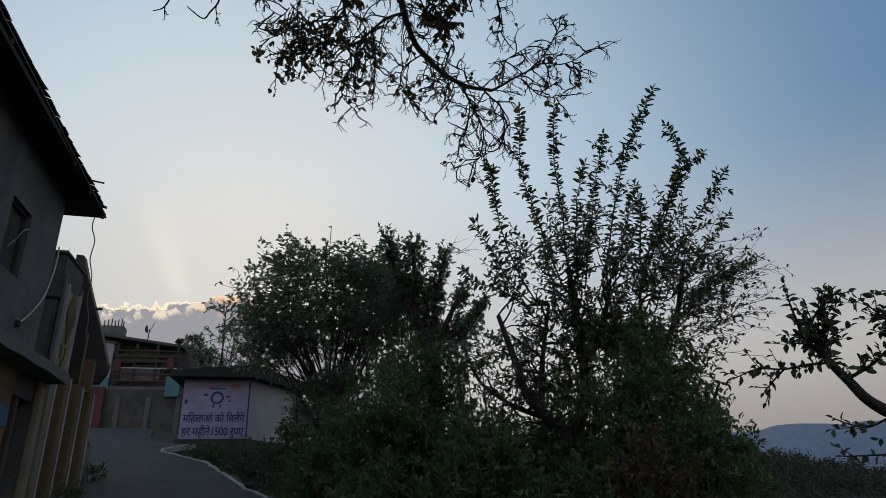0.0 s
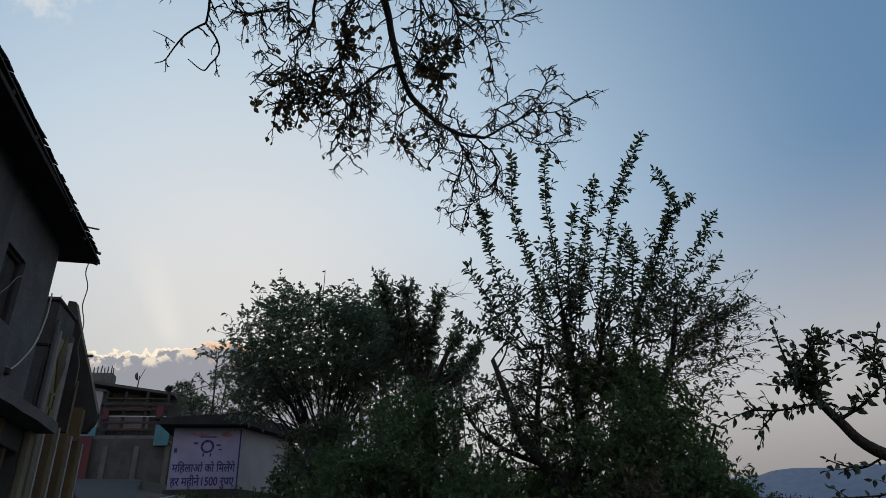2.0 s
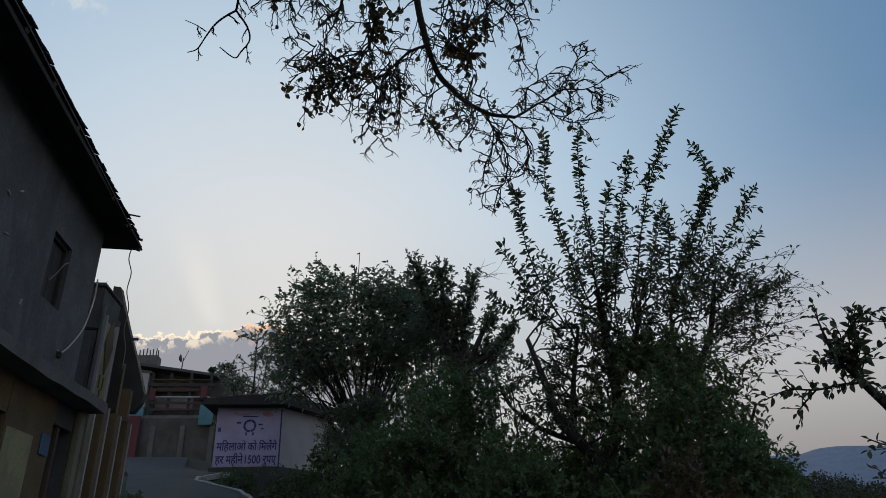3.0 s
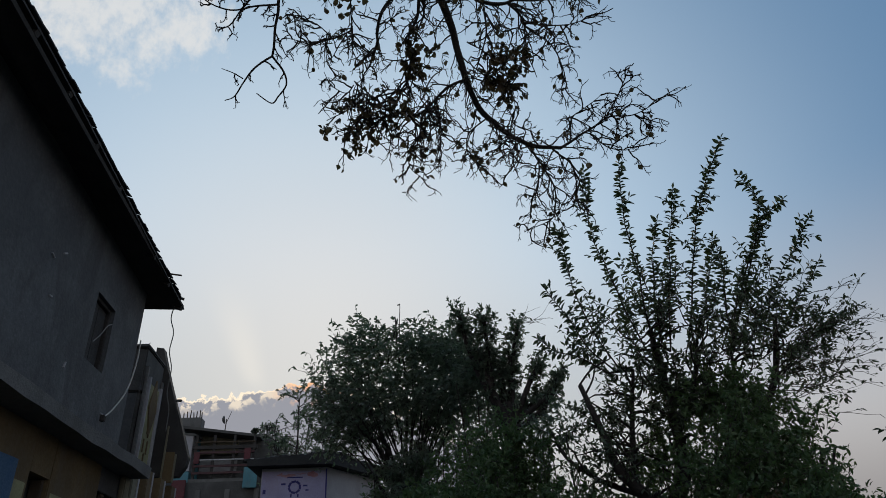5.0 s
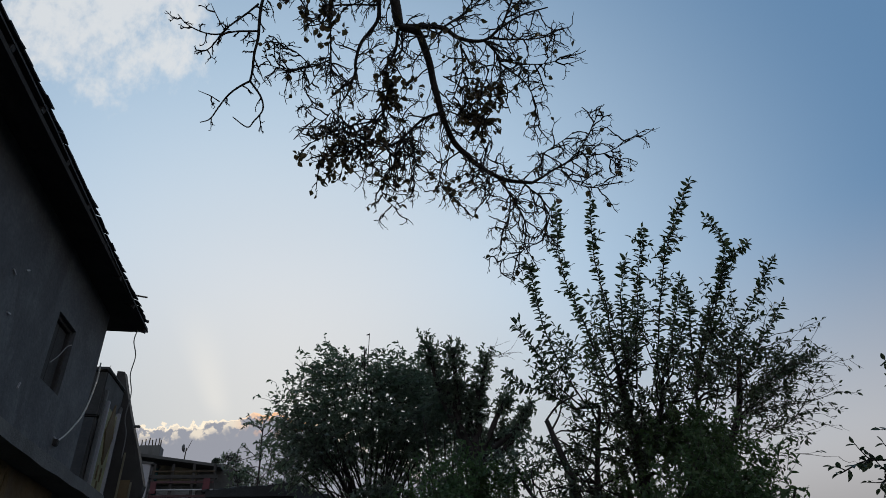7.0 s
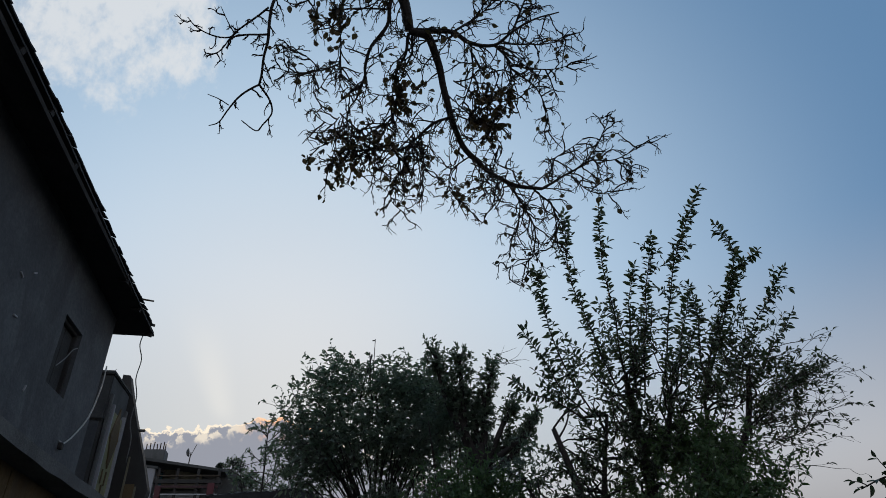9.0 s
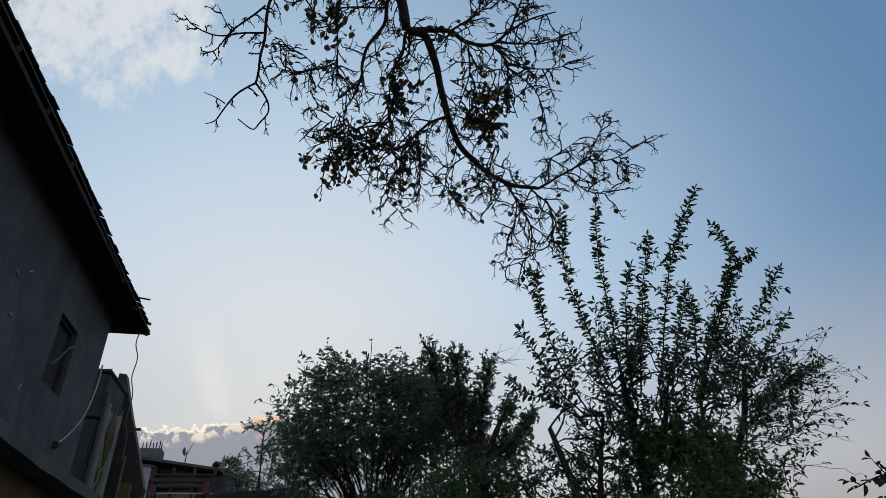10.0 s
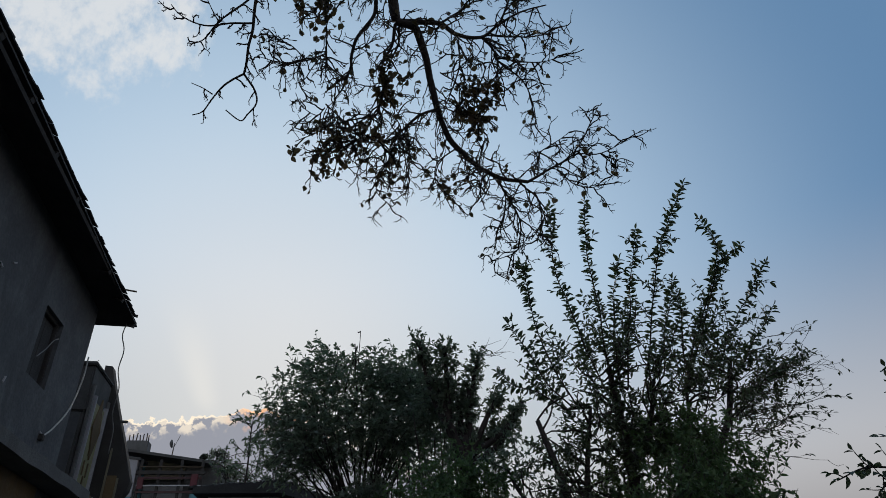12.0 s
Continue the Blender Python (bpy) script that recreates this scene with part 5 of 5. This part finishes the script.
        for a, b in zip(grid, grid[1:]):
            if len(a) == 1:
                bm.faces.new((a[0], b[1], b[0])), bm.faces.new((a[0], b[2], b[1]))
            elif len(b) == 1:
                bm.faces.new((a[0], a[1], b[0])), bm.faces.new((a[1], a[2], b[0]))
            else:
                bm.faces.new((a[0], a[1], b[1], b[0])), bm.faces.new((a[1], a[2], b[2], b[1]))
        me = bpy.data.meshes.new("leaf")
        bm.to_mesh(me)
        bm.free()
        me.materials.append(LEAF_DRY)
        shapes.append(me)
    rng.shuffle(spots)
    for i, (p, way, s) in enumerate(spots):
        if i < 300:
            ob = new("leaf", shapes[i % 3])
            ob.parent = tree
            turn = Vector(way).to_track_quat("Y", "Z").to_matrix().to_4x4() @ pose(0, 0, 0, 0, rng.uniform(0, 360), 0)
            ob.matrix_basis = Matrix.Translation(p) @ turn @ Matrix.Diagonal((s, s, s, 1))
        else:
            lv.add(p, way, s, s * 0.8)
    if lv.pos:
        tagged(lv.made("withered_leaves", LEAF_DRY, tree, 8), kind="stuff")


def build_side_branch():
    """The branch that reaches in from a tree beside the lane."""
    tree = thing("tree", "leafy branch of a tree standing below the lane", "tree")
    rng = np.random.default_rng(51)
    wood, twig, lv = Wood(), Wood(), Leaves()
    main = curve([(5.2, 1.5, -2.4), (4.8, 1.8, -0.4), (3.7, 2.1, 1.2), (2.95, 2.40, 1.76), (2.589, 2.518, 1.958), (2.495, 2.574, 2.098), (2.429, 2.610, 2.232), (2.397, 2.600, 2.356)], 6)
    wood.add(main, 0.046, 0.010, 8, 0.25)
    subs = [
        ([(2.439, 2.606, 2.202), (2.392, 2.636, 2.294), (2.341, 2.627, 2.409), (2.315, 2.621, 2.537)], 0.02),
        ([(2.450, 2.600, 2.191), (2.367, 2.663, 2.191), (2.299, 2.735, 2.185), (2.211, 2.817, 2.202), (2.118, 2.890, 2.165)], 0.014),
        ([(2.299, 2.735, 2.185), (2.252, 2.781, 2.129), (2.226, 2.817, 2.087)], 0.008),
        ([(2.495, 2.574, 2.108), (2.563, 2.482, 2.160), (2.625, 2.414, 2.227), (2.702, 2.352, 2.253)], 0.016),
        ([(2.429, 2.610, 2.243), (2.429, 2.559, 2.356), (2.418, 2.538, 2.471)], 0.016),
        ([(2.677, 2.378, 2.253), (2.599, 2.393, 2.356), (2.537, 2.435, 2.460)], 0.010),
        ([(2.625, 2.414, 2.227), (2.625, 2.403, 2.356), (2.651, 2.352, 2.486)], 0.010),
        ([(2.615, 2.497, 1.933), (2.548, 2.585, 1.891), (2.491, 2.636, 1.912), (2.439, 2.663, 1.942)], 0.010),
        ([(2.702, 2.429, 1.865), (2.599, 2.533, 1.777), (2.52, 2.60, 1.768), (2.444, 2.668, 1.771)], 0.010),
        ([(2.377, 2.610, 2.356), (2.460, 2.533, 2.486), (2.522, 2.482, 2.501)], 0.008),
    ]
    for pts, r in subs:
        line = curve(pts, 5)
        leafy(twig, lv, line, r * 0.6, 0.003, rng, 0.02 if pts[-1][2] > 2.1 else 0.026, 0.048 if pts[-1][2] > 2.1 else 0.042, 0.1, 1.1, 4, 0.56)
        for _ in range(8 if pts[-1][2] > 2.1 else 3):
            p, w2 = along(line, rng.uniform(0.15, 0.95))
            leafy(twig, lv, wander(p, (w2 * 0.7 + rand_way(rng, 0.1) * 0.8).normalized(), rng.uniform(0.04, 0.11), rng, 4, 0.2), 0.003, 0.0015, rng, 0.022, 0.046, 0.1, 1.1, 4, 0.56)
    for _ in range(32):
        p, w2 = along(main, rng.uniform(0.80, 1.0))
        leafy(twig, lv, wander(p, (rand_way(rng, 0.3) + Vector((-0.35, 0.2, 0.35))).normalized(), rng.uniform(0.08, 0.22), rng, 4, 0.2), 0.004, 0.0015, rng, 0.022, 0.048, 0.15, 1.1, 4, 0.56)
    wood.made("trunk", BARK_DARK, tree)
    tagged(twig.made("twig_growth", BARK_DARK, tree), kind="stuff")
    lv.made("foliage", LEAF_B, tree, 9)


def build_slim_tree(x, y, z0, h, seed, spread, leaves, label):
    tree = thing("tree", label, "tree")
    rng = np.random.default_rng(seed)
    wood, lv = Wood(), Leaves()
    stem = wander((x, y, z0), (rng.normal(0, 0.08), 0, 1), h, rng, 8, 0.07)
    wood.add(stem, 0.075, 0.018, 6, 0.2)
    for i in range(30):
        p, way = along(stem, rng.uniform(0.35, 1.0))
        d = Vector((rng.normal(0, 1), rng.normal(0, 1), rng.uniform(0.3, 1.3)))
        line = wander(p, d, rng.uniform(0.5, 1.0) * spread, rng, 5, 0.2)
        wood.add(line, 0.022, 0.007, 4)
        for _ in range(5):
            q, w2 = along(line, rng.uniform(0.3, 1))
            sub = wander(q, (w2 + rand_way(rng) * 0.7).normalized(), rng.uniform(0.15, 0.4), rng, 3, 0.25)
            wood.add(sub, 0.009, 0.004, 3)
            for _ in range(leaves):
                a, w3 = along(sub, rng.uniform(0.2, 1))
                lv.add(a, w3 + rand_way(rng), rng.uniform(0.10, 0.18), 0.06)
    wood.made("trunk", BARK_DARK, tree)
    lv.made("crown", LEAF_A, tree, seed)


build_far_woods()
build_shoot_tree()
build_round_tree()
build_pollard()
build_bare_limb()
build_side_branch()
build_slim_tree(-2.75, 27.5, 3.5, 5.5, 61, 1.0, 4, "slim dark tree behind the hut")
build_slim_tree(-1.8, 28.2, 3.5, 4.9, 62, 1.0, 4, "slim dark tree behind the hut")
build_slim_tree(-2.2, 30.0, 3.5, 5.0, 63, 1.0, 4, "slim dark tree behind the hut")
build_slim_tree(-3.05, 27.6, 3.5, 6.6, 64, 1.1, 4, "slim dark tree behind the hut")
build_slim_tree(-2.5, 28.6, 3.5, 6.2, 65, 1.1, 4, "slim dark tree behind the hut")
build_slim_tree(-1.7, 27.2, 3.5, 5.4, 66, 1.1, 4, "slim dark tree behind the hut")
BANK = [
    ((1.75, 11.8, 2.55), (1.1, 1.0, 1.5), 4200, LEAF_BUSH, 0.12, "tall green bush in front of the domed tree"),
    ((0.95, 13.9, 2.1), (1.1, 1.0, 1.5), 5000, LEAF_BUSH, 0.12, "dark green bush on the bank"),
    ((2.75, 10.0, 1.5), (1.4, 0.9, 1.35), 5200, LEAF_BUSH, 0.11, "dense low bush on the bank"),
    ((5.3, 9.6, 2.3), (1.15, 0.9, 1.6), 5400, LEAF_BUSH, 0.11, "green bush grown into the leafy-shoot tree"),
    ((5.95, 8.9, 1.75), (0.62, 0.6, 1.2), 3600, LEAF_BUSH, 0.12, "rounded green bush on the slope"),
    ((3.6, 8.4, 0.9), (1.3, 0.8, 0.95), 4200, LEAF_BUSH, 0.11, "low bush on the slope"),
    # dimness of the bank put into the colour: darker leaf than its neighbours
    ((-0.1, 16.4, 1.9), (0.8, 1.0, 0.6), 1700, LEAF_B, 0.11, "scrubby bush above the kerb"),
    ((1.0, 10.3, 1.2), (1.1, 0.8, 1.1), 3600, LEAF_BUSH, 0.11, "dark scrub below the lane"),
    ((4.7, 8.4, 1.7), (0.5, 0.5, 0.8), 1400, LEAF_RED, 0.10, "small russet bush with withered leaves"),
]
UNDER_TREES = [
    ((2.45, 12.6, 3.35), (0.95, 0.8, 1.5), 4800, LEAF_BUSH, 0.12, "tall green bush beside the lopped tree"),
    ((4.2, 12.2, 2.1), (1.3, 0.8, 1.4), 4600, LEAF_BUSH, 0.12, "bush behind the leafy-shoot tree"),
    ((3.2, 11.0, 2.1), (1.1, 0.8, 1.05), 3600, LEAF_BUSH, 0.12, "bush on the bank under the leafy-shoot tree"),
    ((1.6, 15.4, 3.1), (1.2, 0.9, 1.25), 3600, LEAF_BUSH, 0.13, "thicket under the domed tree"),
    ((4.6, 10.4, 1.3), (0.9, 0.8, 1.1), 2400, LEAF_BUSH, 0.12, "bush round the stems of the leafy-shoot tree"),
    ((6.0, 9.9, 3.1), (0.95, 0.7, 1.3), 3800, LEAF_BUSH, 0.12, "green climber massed in the leafy-shoot tree"),
    ((5.92, 10.66, 4.3), (0.62, 0.5, 0.75), 1900, LEAF_BUSH, 0.12, "green climber massed in the leafy-shoot tree"),
    ((5.0, 11.3, 3.4), (0.8, 0.5, 0.6), 1300, LEAF_BUSH, 0.12, "green climber massed in the leafy-shoot tree"),
]
LANE_EDGE = [
    ((0.5, 20.6, 4.05), (0.85, 0.8, 1.1), 2800, LEAF_BUSH, 0.13, "dark bush against the end of the hut"),
    ((-0.7, 21.2, 3.2), (0.9, 0.6, 0.5), 1600, LEAF_BUSH, 0.12, "low scrub along the hut's plinth"),
    ((-3.75, 13.1, 2.1), (0.22, 0.4, 0.24), 500, LEAF_BUSH, 0.055, "weeds along the foot of the house wall"),
    ((-3.9, 13.6, 2.12), (0.2, 0.7, 0.2), 400, LEAF_BUSH, 0.055, "weeds along the foot of the house wall"),
    ((-4.0, 15.6, 2.6), (0.2, 0.6, 0.2), 360, LEAF_BUSH, 0.055, "weeds along the foot of the house wall"),
    ((-2.6, 21.4, 3.45), (0.9, 0.4, 0.22), 900, LEAF_BUSH, 0.11, "low scrub along the hut's plinth"),
    # darker leaf here too, dimming the bank by colour
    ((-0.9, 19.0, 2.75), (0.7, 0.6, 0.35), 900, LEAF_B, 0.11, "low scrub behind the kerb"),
]
BEHIND = [
    ((3.3, 13.6, 1.7), (1.7, 0.7, 1.35), 4200, LEAF_BUSH, 0.13, "dense scrub on the bank behind the stems"),
    ((3.6, 13.2, 4.3), (0.75, 0.5, 1.0), 560, LEAF_A, 0.11, "thin leafy growth between the lopped tree and the stems"),
    ((5.4, 12.4, 2.2), (1.4, 0.6, 1.3), 3200, LEAF_BUSH, 0.13, "dense scrub on the bank behind the stems"),
    ((2.5, 15.9, 4.6), (0.8, 0.7, 1.4), 1900, LEAF_A, 0.12, "tall shrub between the domed and the lopped tree"),
    ((2.7, 15.5, 6.1), (0.85, 0.5, 1.1), 2000, LEAF_A, 0.12, "leafy growth tangled between the lopped limbs"),
    ((3.75, 15.2, 5.2), (0.6, 0.5, 0.65), 700, LEAF_A, 0.12, "leafy growth tangled between the lopped limbs"),
    ((0.95, 16.4, 4.1), (0.9, 0.7, 1.15), 3000, LEAF_A, 0.12, "leafy shrub at the foot of the domed tree"),
    ((6.6, 10.2, 1.9), (0.9, 0.8, 1.5), 3800, LEAF_BUSH, 0.12, "leafy bush at the edge of the slope"),
]
for seed, (c, r, n, m, s, lab) in enumerate(BANK + UNDER_TREES + LANE_EDGE + BEHIND, 70):
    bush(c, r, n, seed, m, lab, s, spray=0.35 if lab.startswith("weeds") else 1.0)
